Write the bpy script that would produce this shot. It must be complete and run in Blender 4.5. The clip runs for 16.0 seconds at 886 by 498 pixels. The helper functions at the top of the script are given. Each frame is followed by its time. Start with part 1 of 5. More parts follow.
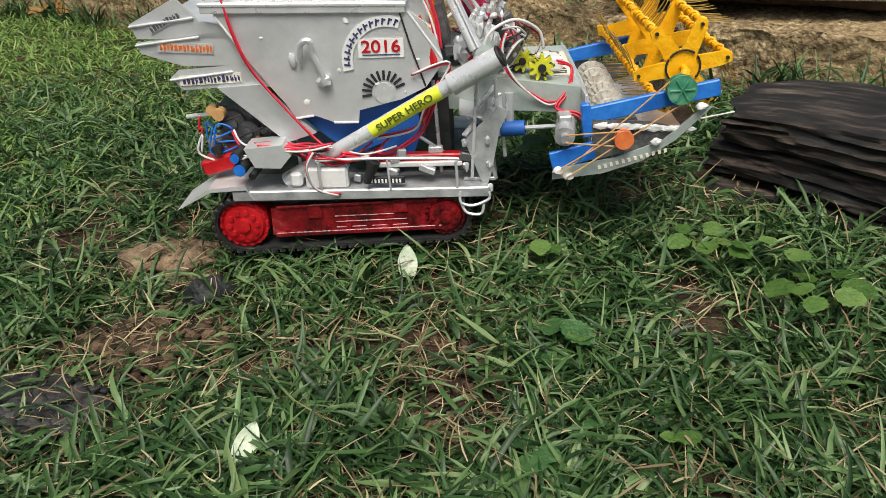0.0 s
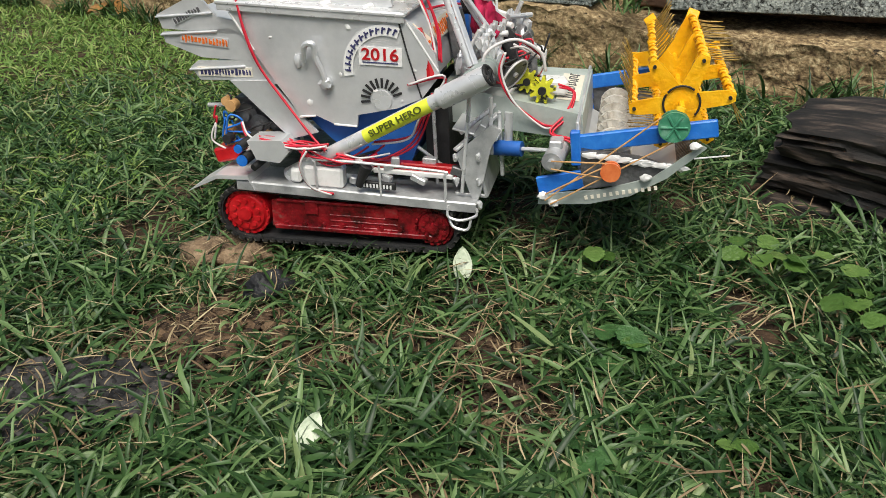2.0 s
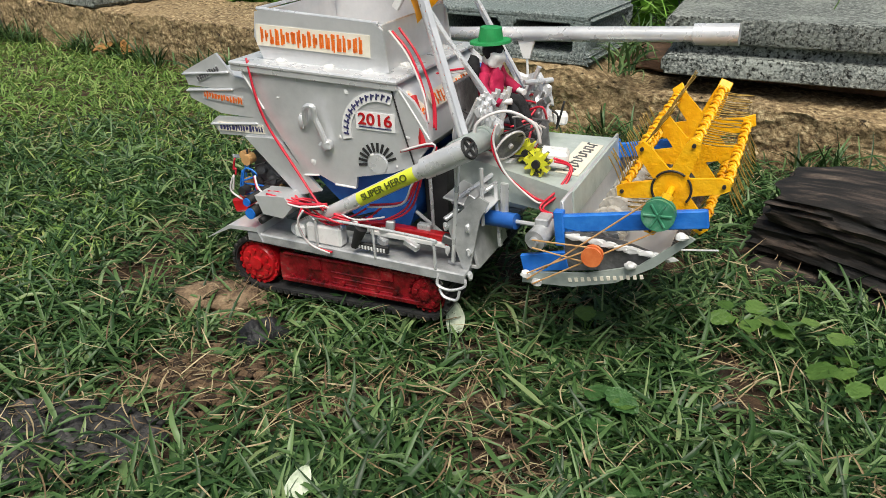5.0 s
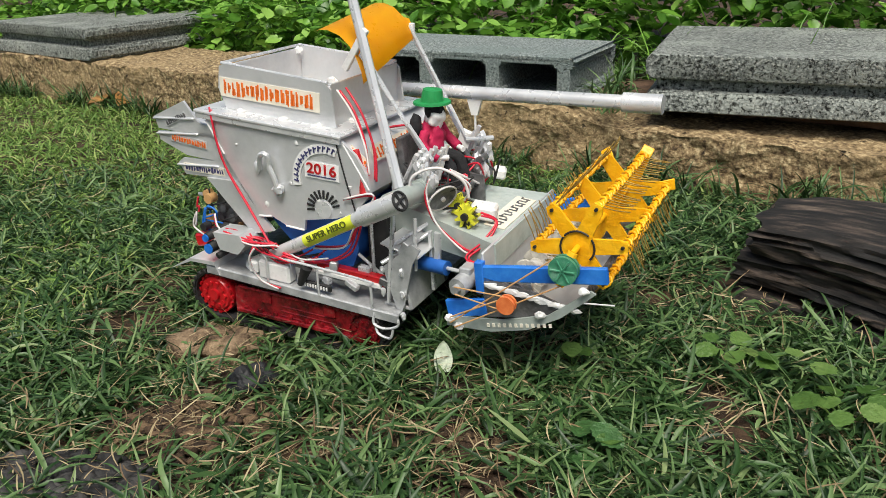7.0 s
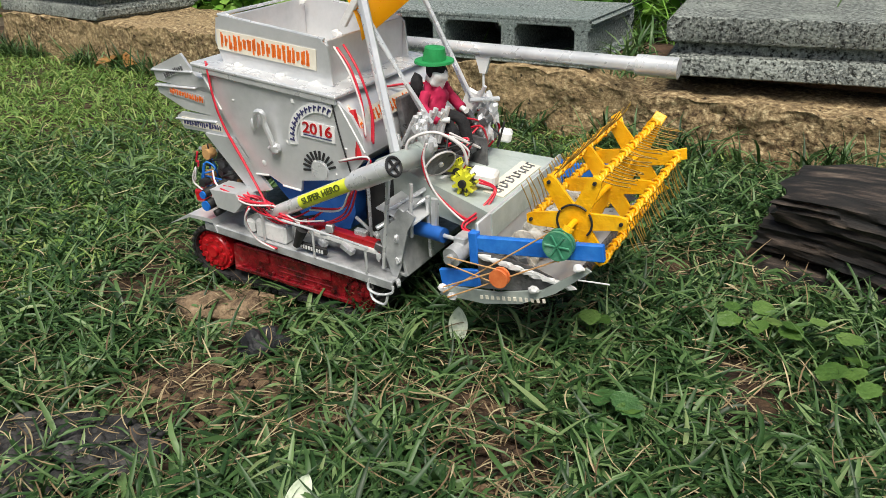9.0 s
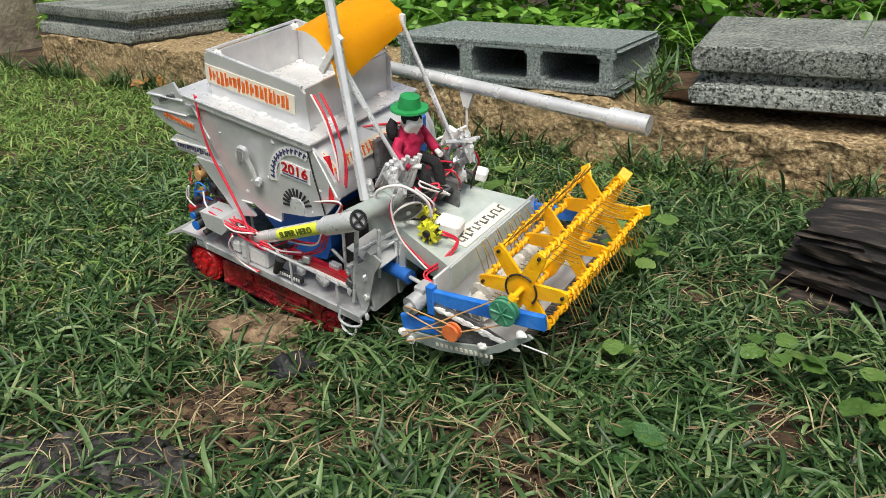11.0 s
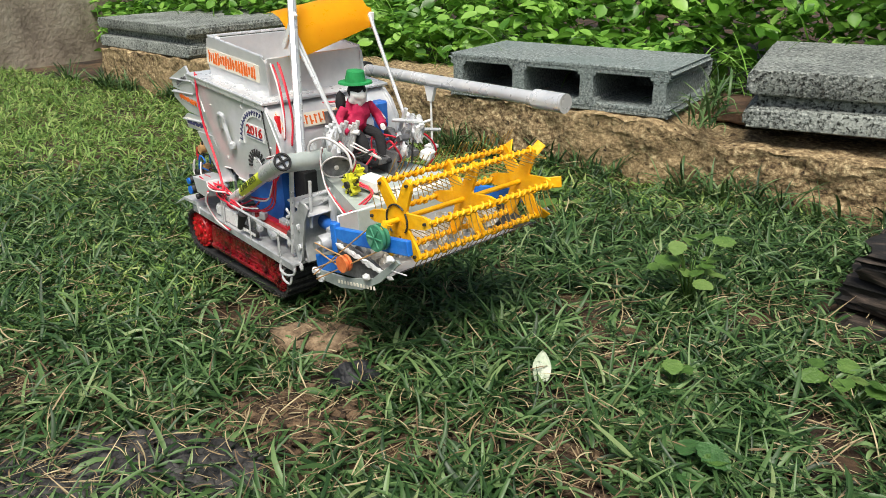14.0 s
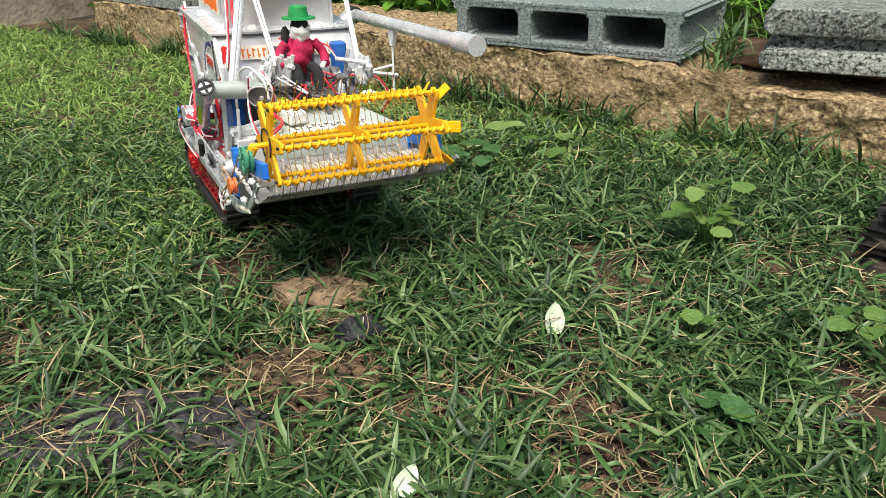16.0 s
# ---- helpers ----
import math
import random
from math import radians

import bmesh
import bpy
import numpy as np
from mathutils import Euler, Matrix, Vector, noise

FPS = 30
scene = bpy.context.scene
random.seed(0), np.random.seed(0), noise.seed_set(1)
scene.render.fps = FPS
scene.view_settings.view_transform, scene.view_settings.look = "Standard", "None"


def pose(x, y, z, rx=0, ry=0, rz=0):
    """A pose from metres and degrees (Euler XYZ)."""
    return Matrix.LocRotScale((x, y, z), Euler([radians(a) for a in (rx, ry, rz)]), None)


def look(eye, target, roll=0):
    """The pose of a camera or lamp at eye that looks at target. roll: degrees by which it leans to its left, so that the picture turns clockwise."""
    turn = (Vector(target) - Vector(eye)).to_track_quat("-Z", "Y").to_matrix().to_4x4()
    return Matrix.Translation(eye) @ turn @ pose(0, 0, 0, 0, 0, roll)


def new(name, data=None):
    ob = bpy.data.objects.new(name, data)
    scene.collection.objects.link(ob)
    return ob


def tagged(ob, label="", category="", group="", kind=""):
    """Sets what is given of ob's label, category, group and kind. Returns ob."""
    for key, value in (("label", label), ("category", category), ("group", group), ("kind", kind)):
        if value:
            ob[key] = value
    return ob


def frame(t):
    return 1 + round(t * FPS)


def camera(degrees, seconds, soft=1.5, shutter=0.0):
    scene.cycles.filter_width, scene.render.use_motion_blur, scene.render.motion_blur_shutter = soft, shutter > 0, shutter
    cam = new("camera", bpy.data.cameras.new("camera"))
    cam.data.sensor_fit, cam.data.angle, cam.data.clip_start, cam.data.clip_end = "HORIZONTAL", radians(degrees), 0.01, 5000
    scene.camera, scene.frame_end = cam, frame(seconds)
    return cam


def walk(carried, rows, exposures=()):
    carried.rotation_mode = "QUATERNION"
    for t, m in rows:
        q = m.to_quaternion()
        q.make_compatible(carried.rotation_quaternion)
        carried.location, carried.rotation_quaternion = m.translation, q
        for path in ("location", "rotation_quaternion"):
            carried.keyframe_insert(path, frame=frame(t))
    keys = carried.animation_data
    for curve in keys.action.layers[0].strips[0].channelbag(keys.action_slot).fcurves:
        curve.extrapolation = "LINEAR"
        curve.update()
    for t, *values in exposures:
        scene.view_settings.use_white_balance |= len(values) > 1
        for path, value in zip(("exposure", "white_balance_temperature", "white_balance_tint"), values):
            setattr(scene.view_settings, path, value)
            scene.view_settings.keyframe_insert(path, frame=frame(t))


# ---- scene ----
cam = camera(60.0, 16.0, soft=0.5)
PATH = [
    (0, (0.126, 0.022, 0.328), (0.227, 1.764, -0.65), -3.4),
    (0.5, (0.128, 0.024, 0.328), (0.213, 1.764, -0.654), -3.8),
    (1, (0.116, 0.017, 0.34), (0.163, 1.786, -0.592), -3.6),
    (1.5, (0.107, 0.013, 0.335), (0.163, 1.769, -0.62), -2.3),
    (2, (0.105, 0.012, 0.331), (0.13, 1.767, -0.628), -2.5),
    (2.5, (0.12, 0.011, 0.327), (0.166, 1.763, -0.636), -2.8),
    (3, (0.122, 0.011, 0.328), (0.153, 1.764, -0.634), -3.8),
    (3.5, (0.123, 0.01, 0.325), (0.171, 1.761, -0.641), -2.7),
    (4, (0.118, 0.011, 0.334), (0.143, 1.779, -0.6), -2.7),
    (4.5, (0.112, 0.003, 0.331), (0.162, 1.787, -0.572), -0.3),
    (5, (0.102, 0.008, 0.343), (0.155, 1.814, -0.515), -0.1),
    (5.2, (0.103, 0.007, 0.345), (0.143, 1.83, -0.476), -0.6),
    (7.3, (0.119, -0.001, 0.348), (0.176, 1.846, -0.417), -1.7),
    (7.5, (0.122, -0.001, 0.34), (0.21, 1.832, -0.455), -0.3),
    (8, (0.117, 0.008, 0.331), (0.203, 1.819, -0.513), 0.3),
    (8.5, (0.109, 0.013, 0.331), (0.143, 1.819, -0.527), -0.9),
    (9, (0.107, 0.013, 0.338), (0.141, 1.828, -0.501), -1.3),
    (9.5, (0.101, 0.008, 0.344), (0.106, 1.84, -0.457), -1.4),
    (11.8, (0.105, 0.003, 0.353), (0.081, 1.839, -0.439), -1.3),
    (12, (0.097, 0.002, 0.346), (0.086, 1.843, -0.436), -1.1),
    (12.5, (0.096, 0.001, 0.347), (0.087, 1.842, -0.434), -0.9),
    (13, (0.095, 0.0, 0.349), (0.081, 1.843, -0.429), -0.9),
    (13.5, (0.082, -0.007, 0.359), (-0.014, 1.85, -0.379), -1.0),
    (14, (0.079, -0.008, 0.355), (-0.028, 1.842, -0.398), -0.7),
    (14.5, (0.08, -0.006, 0.351), (-0.026, 1.835, -0.423), -1.0),
    (15, (0.08, 0.003, 0.346), (-0.038, 1.828, -0.464), -1.6),
    (15.5, (0.08, 0.013, 0.342), (-0.044, 1.826, -0.492), -2.2),
    (16, (0.075, 0.016, 0.337), (-0.043, 1.821, -0.516), -1.7),
]
walk(cam, [(t, look(eye, aim, roll)) for t, eye, aim, roll in PATH], exposures=[(t, stops + 0.05, 6650, 6) for t, stops in ((0, 0.0), (5, 0.05), (9, 0.12), (12.5, 0.15), (14.5, 0.35), (16, 0.45))])

# ---- light ----
world = bpy.data.worlds.new("sky")
scene.world = world
world.use_nodes = True
wn = world.node_tree.nodes
sky = wn.new("ShaderNodeTexSky")
sky.sky_type, sky.sun_disc = "NISHITA", False
sky.sun_elevation, sky.sun_rotation = radians(62), radians(184)
sky.air_density, sky.dust_density = 1.0, 4.0
world.node_tree.links.new(sky.outputs[0], wn["Background"].inputs[0])
wn["Background"].inputs[1].default_value = 0.09
sun = new("sun", bpy.data.lights.new("sun", "SUN"))
sun.data.energy, sun.data.angle, sun.data.color = 3.7, radians(32), (1.0, 0.96, 0.9)
sun.matrix_world = look((-0.1, -0.98, 3.0), (0, 0.6, 0))


# ---- materials ----
def ramp_set(node, stops):
    el = node.color_ramp.elements
    while len(el) < len(stops):
        el.new(0.5)
    for e, (p, c) in zip(el, stops):
        e.position, e.color = p, (*c, 1)


def mat(name, stops, rough=0.6, metal=0.0, scale=30.0, bump=0.0, bump_scale=200.0, island=0.0, rough_var=0.15, coat=0.0, spec=0.5, obj_random=0.0):
    """A surface whose colour runs along stops by two scales of noise; island: how far each loose piece differs."""
    m = bpy.data.materials.new(name)
    m.use_nodes = True
    nt = m.node_tree
    b = nt.nodes["Principled BSDF"]
    tc = nt.nodes.new("ShaderNodeTexCoord")
    n1 = nt.nodes.new("ShaderNodeTexNoise")
    n1.inputs["Scale"].default_value, n1.inputs["Detail"].default_value = scale, 8
    n1.inputs["Roughness"].default_value = 0.65
    nt.links.new(tc.outputs["Object"], n1.inputs["Vector"])
    fac = n1.outputs["Fac"]
    if island or obj_random:
        g = nt.nodes.new("ShaderNodeNewGeometry") if island else nt.nodes.new("ShaderNodeObjectInfo")
        mx = nt.nodes.new("ShaderNodeMix")
        mx.inputs[0].default_value = island or obj_random
        nt.links.new(fac, mx.inputs[2])
        nt.links.new(g.outputs["Random Per Island" if island else "Random"], mx.inputs[3])
        fac = mx.outputs[0]
    r = nt.nodes.new("ShaderNodeValToRGB")
    ramp_set(r, stops)
    nt.links.new(fac, r.inputs[0])
    nt.links.new(r.outputs[0], b.inputs["Base Color"])
    b.inputs["Metallic"].default_value = metal
    b.inputs["Coat Weight"].default_value = coat
    b.inputs["Specular IOR Level"].default_value = spec
    n2 = nt.nodes.new("ShaderNodeTexNoise")
    n2.inputs["Scale"].default_value, n2.inputs["Detail"].default_value = bump_scale, 5
    nt.links.new(tc.outputs["Object"], n2.inputs["Vector"])
    mr = nt.nodes.new("ShaderNodeMapRange")
    mr.inputs["To Min"].default_value, mr.inputs["To Max"].default_value = max(0.02, rough - rough_var), min(1, rough + rough_var)
    nt.links.new(n2.outputs["Fac"], mr.inputs["Value"])
    nt.links.new(mr.outputs[0], b.inputs["Roughness"])
    if bump:
        bp = nt.nodes.new("ShaderNodeBump")
        bp.inputs["Strength"].default_value, bp.inputs["Distance"].default_value = min(1, bump), 0.004
        nt.links.new(n2.outputs["Fac"], bp.inputs["Height"])
        nt.links.new(bp.outputs[0], b.inputs["Normal"])
    return m


def glow_leaf(m, amount=0.35):
    """Lets light through a leaf."""
    b = m.node_tree.nodes["Principled BSDF"]
    tr = m.node_tree.nodes.new("ShaderNodeBsdfTranslucent")
    mix = m.node_tree.nodes.new("ShaderNodeMixShader")
    mix.inputs[0].default_value = amount
    ln = m.node_tree.links
    src = b.inputs["Base Color"].links[0].from_socket
    ln.new(src, tr.inputs["Color"])
    ln.new(b.outputs[0], mix.inputs[1])
    ln.new(tr.outputs[0], mix.inputs[2])
    ln.new(mix.outputs[0], m.node_tree.nodes["Material Output"].inputs["Surface"])
    return m


# brown soil, its tones lowered to include the deep shade among the blades
SOIL = mat("soil", [(0.34, (0.010, 0.0055, 0.003)), (0.5, (0.042, 0.023, 0.012)), (0.66, (0.13, 0.075, 0.038))], 0.9, scale=14, bump=1.0, bump_scale=130)
GRASS = glow_leaf(mat("grass_blade", [(0.0, (0.009, 0.025, 0.008)), (0.3, (0.027, 0.070, 0.019)), (0.62, (0.067, 0.135, 0.040)), (0.85, (0.155, 0.245, 0.092)), (1.0, (0.33, 0.36, 0.17))], 0.42, scale=7, island=0.8, spec=0.35), 0.2)
# lit copy of the grass: yellower, with the lawn's brighter light in its colour
GRASS_FAR_LIT = glow_leaf(mat("lawn_blade_lit", [(0.0, (0.036, 0.08, 0.014)), (0.35, (0.115, 0.22, 0.044)), (0.7, (0.24, 0.365, 0.09)), (1.0, (0.48, 0.50, 0.21))], 0.5, scale=5, island=0.75, spec=0.35), 0.3)
STRAW = mat("dry_straw", [(0.0, (0.09, 0.05, 0.026)), (0.5, (0.23, 0.165, 0.085)), (1.0, (0.46, 0.39, 0.23))], 0.7, scale=9, island=0.85)
WEED = glow_leaf(mat("weed_leaf", [(0.25, (0.06, 0.135, 0.024)), (0.5, (0.125, 0.235, 0.05)), (0.75, (0.22, 0.33, 0.095))], 0.42, scale=40, bump=0.5, bump_scale=260, obj_random=0.4))
DARKWEED = glow_leaf(mat("dark_weed_leaf", [(0.25, (0.04, 0.10, 0.03)), (0.5, (0.07, 0.17, 0.05)), (0.75, (0.16, 0.28, 0.12))], 0.4, scale=60, bump=0.5, bump_scale=260))
PALELEAF = mat("pale_leaf", [(0.3, (0.33, 0.42, 0.27)), (0.55, (0.55, 0.61, 0.47)), (0.75, (0.70, 0.72, 0.60))], 0.6, scale=120, bump=0.4)
DRYLEAF = mat("brown_dry_leaf", [(0.3, (0.12, 0.05, 0.015)), (0.55, (0.30, 0.15, 0.04)), (0.75, (0.42, 0.25, 0.08))], 0.6, scale=60, bump=0.4)
BUSH = glow_leaf(mat("bush_leaf", [(0.0, (0.02, 0.065, 0.009)), (0.3, (0.08, 0.21, 0.025)), (0.65, (0.21, 0.43, 0.06)), (1.0, (0.40, 0.62, 0.16))], 0.38, scale=9, island=0.7))
def pitted(m, pit_scale, low, high, dark, stain_scale, stain, amount, depth=0.5):
    """Adds small hollows, their shade put into the colour, and broad stains to a rough stone surface."""
    nt = m.node_tree
    b = nt.nodes["Principled BSDF"]
    ln = nt.links
    src = b.inputs["Base Color"].links[0].from_socket
    tc = [n for n in nt.nodes if n.type == "TEX_COORD"][0]
    warp = nt.nodes.new("ShaderNodeTexNoise")
    warp.inputs["Scale"].default_value, warp.inputs["Detail"].default_value = pit_scale * 0.6, 4
    ln.new(tc.outputs["Object"], warp.inputs["Vector"])
    add_v = nt.nodes.new("ShaderNodeVectorMath")
    add_v.operation = "MULTIPLY_ADD"
    add_v.inputs[1].default_value = (0.7 / pit_scale,) * 3
    ln.new(warp.outputs["Color"], add_v.inputs[0])
    ln.new(tc.outputs["Object"], add_v.inputs[2])
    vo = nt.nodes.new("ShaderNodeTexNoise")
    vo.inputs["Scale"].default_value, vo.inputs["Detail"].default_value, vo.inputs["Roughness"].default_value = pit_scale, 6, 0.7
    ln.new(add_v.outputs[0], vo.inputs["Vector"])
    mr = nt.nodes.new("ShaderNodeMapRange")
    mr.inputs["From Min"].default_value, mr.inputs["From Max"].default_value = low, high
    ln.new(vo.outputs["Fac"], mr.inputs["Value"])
    st = nt.nodes.new("ShaderNodeTexNoise")
    st.inputs["Scale"].default_value, st.inputs["Detail"].default_value = stain_scale, 7
    ln.new(tc.outputs["Object"], st.inputs["Vector"])
    sm = nt.nodes.new("ShaderNodeMapRange")
    sm.inputs["From Min"].default_value, sm.inputs["From Max"].default_value, sm.inputs["To Max"].default_value = 0.48, 0.66, amount
    ln.new(st.outputs["Fac"], sm.inputs["Value"])
    m1 = nt.nodes.new("ShaderNodeMix")
    m1.data_type = "RGBA"
    ln.new(sm.outputs[0], m1.inputs[0])
    ln.new(src, m1.inputs[6])
    m1.inputs[7].default_value = (*stain, 1)
    # shade inside the hollows, mixed into the base colour as near-black
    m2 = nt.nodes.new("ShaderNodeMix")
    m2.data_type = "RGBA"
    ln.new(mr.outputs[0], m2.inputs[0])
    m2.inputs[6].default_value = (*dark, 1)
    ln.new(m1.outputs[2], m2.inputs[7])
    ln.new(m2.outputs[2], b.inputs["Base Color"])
    bp = nt.nodes.new("ShaderNodeBump")
    bp.inputs["Strength"].default_value, bp.inputs["Distance"].default_value = depth, 0.006
    ln.new(mr.outputs[0], bp.inputs["Height"])
    ln.new(b.inputs["Normal"].links[0].from_socket, bp.inputs["Normal"])
    ln.new(bp.outputs[0], b.inputs["Normal"])
    return m


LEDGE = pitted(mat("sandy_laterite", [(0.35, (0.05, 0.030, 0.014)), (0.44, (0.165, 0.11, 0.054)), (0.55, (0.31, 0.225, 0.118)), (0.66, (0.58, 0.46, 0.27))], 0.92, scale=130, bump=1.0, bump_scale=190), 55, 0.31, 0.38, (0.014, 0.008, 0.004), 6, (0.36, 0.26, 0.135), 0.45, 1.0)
CONCRETE = pitted(mat("rough_concrete", [(0.36, (0.08, 0.10, 0.10)), (0.5, (0.21, 0.245, 0.24)), (0.63, (0.44, 0.48, 0.46))], 0.9, scale=260, bump=1.0, bump_scale=420), 230, 0.35, 0.44, (0.025, 0.032, 0.032), 9, (0.20, 0.25, 0.24), 0.6, 0.5)
WORNCONC = pitted(mat("weathered_concrete", [(0.36, (0.07, 0.08, 0.073)), (0.5, (0.21, 0.23, 0.215)), (0.65, (0.46, 0.48, 0.44))], 0.9, scale=220, bump=1.0, bump_scale=330), 210, 0.37, 0.46, (0.022, 0.025, 0.022), 12, (0.40, 0.43, 0.39), 0.6, 0.9)
PLANKWOOD = mat("old_brown_plank", [(0.3, (0.035, 0.018, 0.011)), (0.55, (0.12, 0.068, 0.04)), (0.75, (0.22, 0.145, 0.095))], 0.85, scale=30, bump=0.8)
STONE = mat("clay_stone", [(0.34, (0.08, 0.05, 0.03)), (0.5, (0.20, 0.135, 0.08)), (0.68, (0.33, 0.235, 0.145))], 0.9, scale=75, bump=1.0, bump_scale=260)
CLOD = mat("dry_soil_clod", [(0.3, (0.03, 0.018, 0.010)), (0.5, (0.075, 0.045, 0.025)), (0.72, (0.17, 0.108, 0.06))], 0.95, scale=70, bump=1.0, bump_scale=300, island=0.5)
BLACKSTONE = mat("black_stone", [(0.3, (0.007, 0.007, 0.009)), (0.6, (0.017, 0.018, 0.021)), (0.8, (0.045, 0.046, 0.05))], 0.6, scale=60, bump=0.6)
GRAVEL = mat("dark_gravel", [(0.0, (0.010, 0.010, 0.010)), (0.5, (0.026, 0.025, 0.025)), (1.0, (0.07, 0.066, 0.062))], 0.75, scale=50, bump=0.5, island=0.8)
PILLAR = mat("stained_plaster", [(0.3, (0.13, 0.10, 0.075)), (0.5, (0.30, 0.25, 0.19)), (0.72, (0.46, 0.41, 0.32))], 0.9, scale=9, bump=0.8, bump_scale=90)


def log_material():
    m = mat("charred_weathered_wood", [(0.40, (0.003, 0.0026, 0.0024)), (0.51, (0.013, 0.0100, 0.0085)), (0.60, (0.060, 0.044, 0.035)), (0.74, (0.19, 0.145, 0.11))], 0.75, scale=1.0, bump=1.0, bump_scale=1.0)
    nt = m.node_tree
    mp = nt.nodes.new("ShaderNodeMapping")
    mp.inputs["Scale"].default_value = (11, 70, 95)
    tc = [n for n in nt.nodes if n.type == "TEX_COORD"][0]
    nt.links.new(tc.outputs["Object"], mp.inputs["Vector"])
    for n in nt.nodes:
        if n.type == "TEX_NOISE":
            nt.links.new(mp.outputs[0], n.inputs["Vector"])
    return m


LOGWOOD = log_material()
SILVER = mat("silver_painted_sheet", [(0.3, (0.55, 0.565, 0.58)), (0.5, (0.68, 0.69, 0.705)), (0.7, (0.78, 0.785, 0.80))], 0.34, 0.45, scale=20, bump=0.09, bump_scale=70, rough_var=0.14)
DECK = mat("worn_grey_sheet", [(0.3, (0.26, 0.27, 0.28)), (0.5, (0.46, 0.47, 0.48)), (0.7, (0.64, 0.645, 0.655))], 0.38, 0.35, scale=45, bump=0.2, bump_scale=120)
ALU = mat("bright_aluminium", [(0.3, (0.56, 0.57, 0.585)), (0.5, (0.68, 0.69, 0.70)), (0.7, (0.82, 0.825, 0.83))], 0.28, 0.4, scale=25, bump=0.03, bump_scale=90, rough_var=0.05)
FEEDERTOP = mat("pale_green_sheet", [(0.3, (0.35, 0.41, 0.38)), (0.5, (0.47, 0.53, 0.50)), (0.75, (0.58, 0.62, 0.59))], 0.4, 0.2, scale=35, bump=0.12)
GREYGREEN = mat("grey_green_sheet", [(0.3, (0.27, 0.315, 0.295)), (0.5, (0.37, 0.42, 0.40)), (0.75, (0.48, 0.52, 0.49))], 0.45, 0.25, scale=30, bump=0.1)
WHITEPLASTIC = mat("white_plastic", [(0.3, (0.70, 0.70, 0.69)), (0.55, (0.80, 0.80, 0.79)), (0.8, (0.86, 0.86, 0.85))], 0.3, scale=60)
GLUE = mat("clear_white_glue", [(0.3, (0.65, 0.65, 0.64)), (0.7, (0.80, 0.80, 0.79))], 0.25, scale=100, coat=0.5)
RED = mat("red_paint", [(0.3, (0.30, 0.004, 0.008)), (0.5, (0.46, 0.007, 0.013)), (0.7, (0.58, 0.02, 0.025))], 0.33, scale=50, coat=0.3, bump=0.1)
# dusty red, its colour lowered to hold the shade below the deck overhang
SHADEDRED = mat("dusty_shade_darkened_red", [(0.36, (0.025, 0.005, 0.005)), (0.48, (0.15, 0.005, 0.009)), (0.62, (0.27, 0.010, 0.016)), (0.72, (0.20, 0.09, 0.075))], 0.26, scale=60, bump=0.2)
WIRE_RED = mat("red_wire", [(0.3, (0.50, 0.01, 0.03)), (0.7, (0.70, 0.03, 0.06))], 0.35, scale=90)
WIRE_WHITE = mat("white_wire", [(0.3, (0.60, 0.57, 0.56)), (0.7, (0.78, 0.74, 0.73))], 0.4, scale=90)
BLACK = mat("black_rubber", [(0.3, (0.010, 0.010, 0.011)), (0.6, (0.022, 0.022, 0.023)), (0.8, (0.05, 0.048, 0.045))], 0.6, scale=70, bump=0.2)
BLUE = mat("blue_paint", [(0.3, (0.010, 0.095, 0.42)), (0.5, (0.014, 0.15, 0.58)), (0.72, (0.04, 0.24, 0.70))], 0.4, scale=40, bump=0.15)
TANKBLUE = mat("blue_plastic_tank", [(0.3, (0.012, 0.07, 0.30)), (0.5, (0.02, 0.12, 0.45)), (0.72, (0.04, 0.18, 0.56))], 0.45, scale=30)
YELLOW = mat("yellow_paint", [(0.3, (0.80, 0.33, 0.004)), (0.5, (0.92, 0.45, 0.006)), (0.72, (0.96, 0.54, 0.02))], 0.4, scale=60, bump=0.25, bump_scale=260)
AWNING = mat("orange_yellow_vinyl", [(0.3, (0.90, 0.42, 0.004)), (0.6, (0.95, 0.50, 0.008)), (0.8, (0.97, 0.56, 0.015))], 0.32, scale=18)
TINE = mat("thin_brass_wire", [(0.3, (0.22, 0.14, 0.03)), (0.7, (0.42, 0.27, 0.06))], 0.4, 0.3, scale=60)
ORANGE = mat("orange_lettering", [(0.3, (0.72, 0.12, 0.01)), (0.7, (0.85, 0.20, 0.02))], 0.5, scale=90)
CREAM = mat("cream_sticker", [(0.3, (0.74, 0.68, 0.55)), (0.7, (0.82, 0.78, 0.68))], 0.45, scale=90)
STICKERYEL = mat("lemon_sticker", [(0.3, (0.72, 0.78, 0.04)), (0.7, (0.80, 0.86, 0.08))], 0.4, scale=90)
OLIVE = mat("olive_lettering", [(0.3, (0.07, 0.09, 0.01)), (0.7, (0.11, 0.13, 0.02))], 0.5, scale=90)
NAVY = mat("navy_lettering", [(0.3, (0.03, 0.03, 0.10)), (0.7, (0.06, 0.06, 0.16))], 0.5, scale=90)
GREENDISC = mat("green_plastic", [(0.3, (0.03, 0.16, 0.09)), (0.55, (0.06, 0.26, 0.15)), (0.75, (0.22, 0.40, 0.30))], 0.4, scale=120)
PULLEY = mat("orange_pulley", [(0.3, (0.62, 0.12, 0.03)), (0.7, (0.78, 0.24, 0.08))], 0.4, scale=120)
BAND = mat("rubber_band", [(0.3, (0.45, 0.24, 0.09)), (0.7, (0.60, 0.36, 0.16))], 0.5, scale=90)
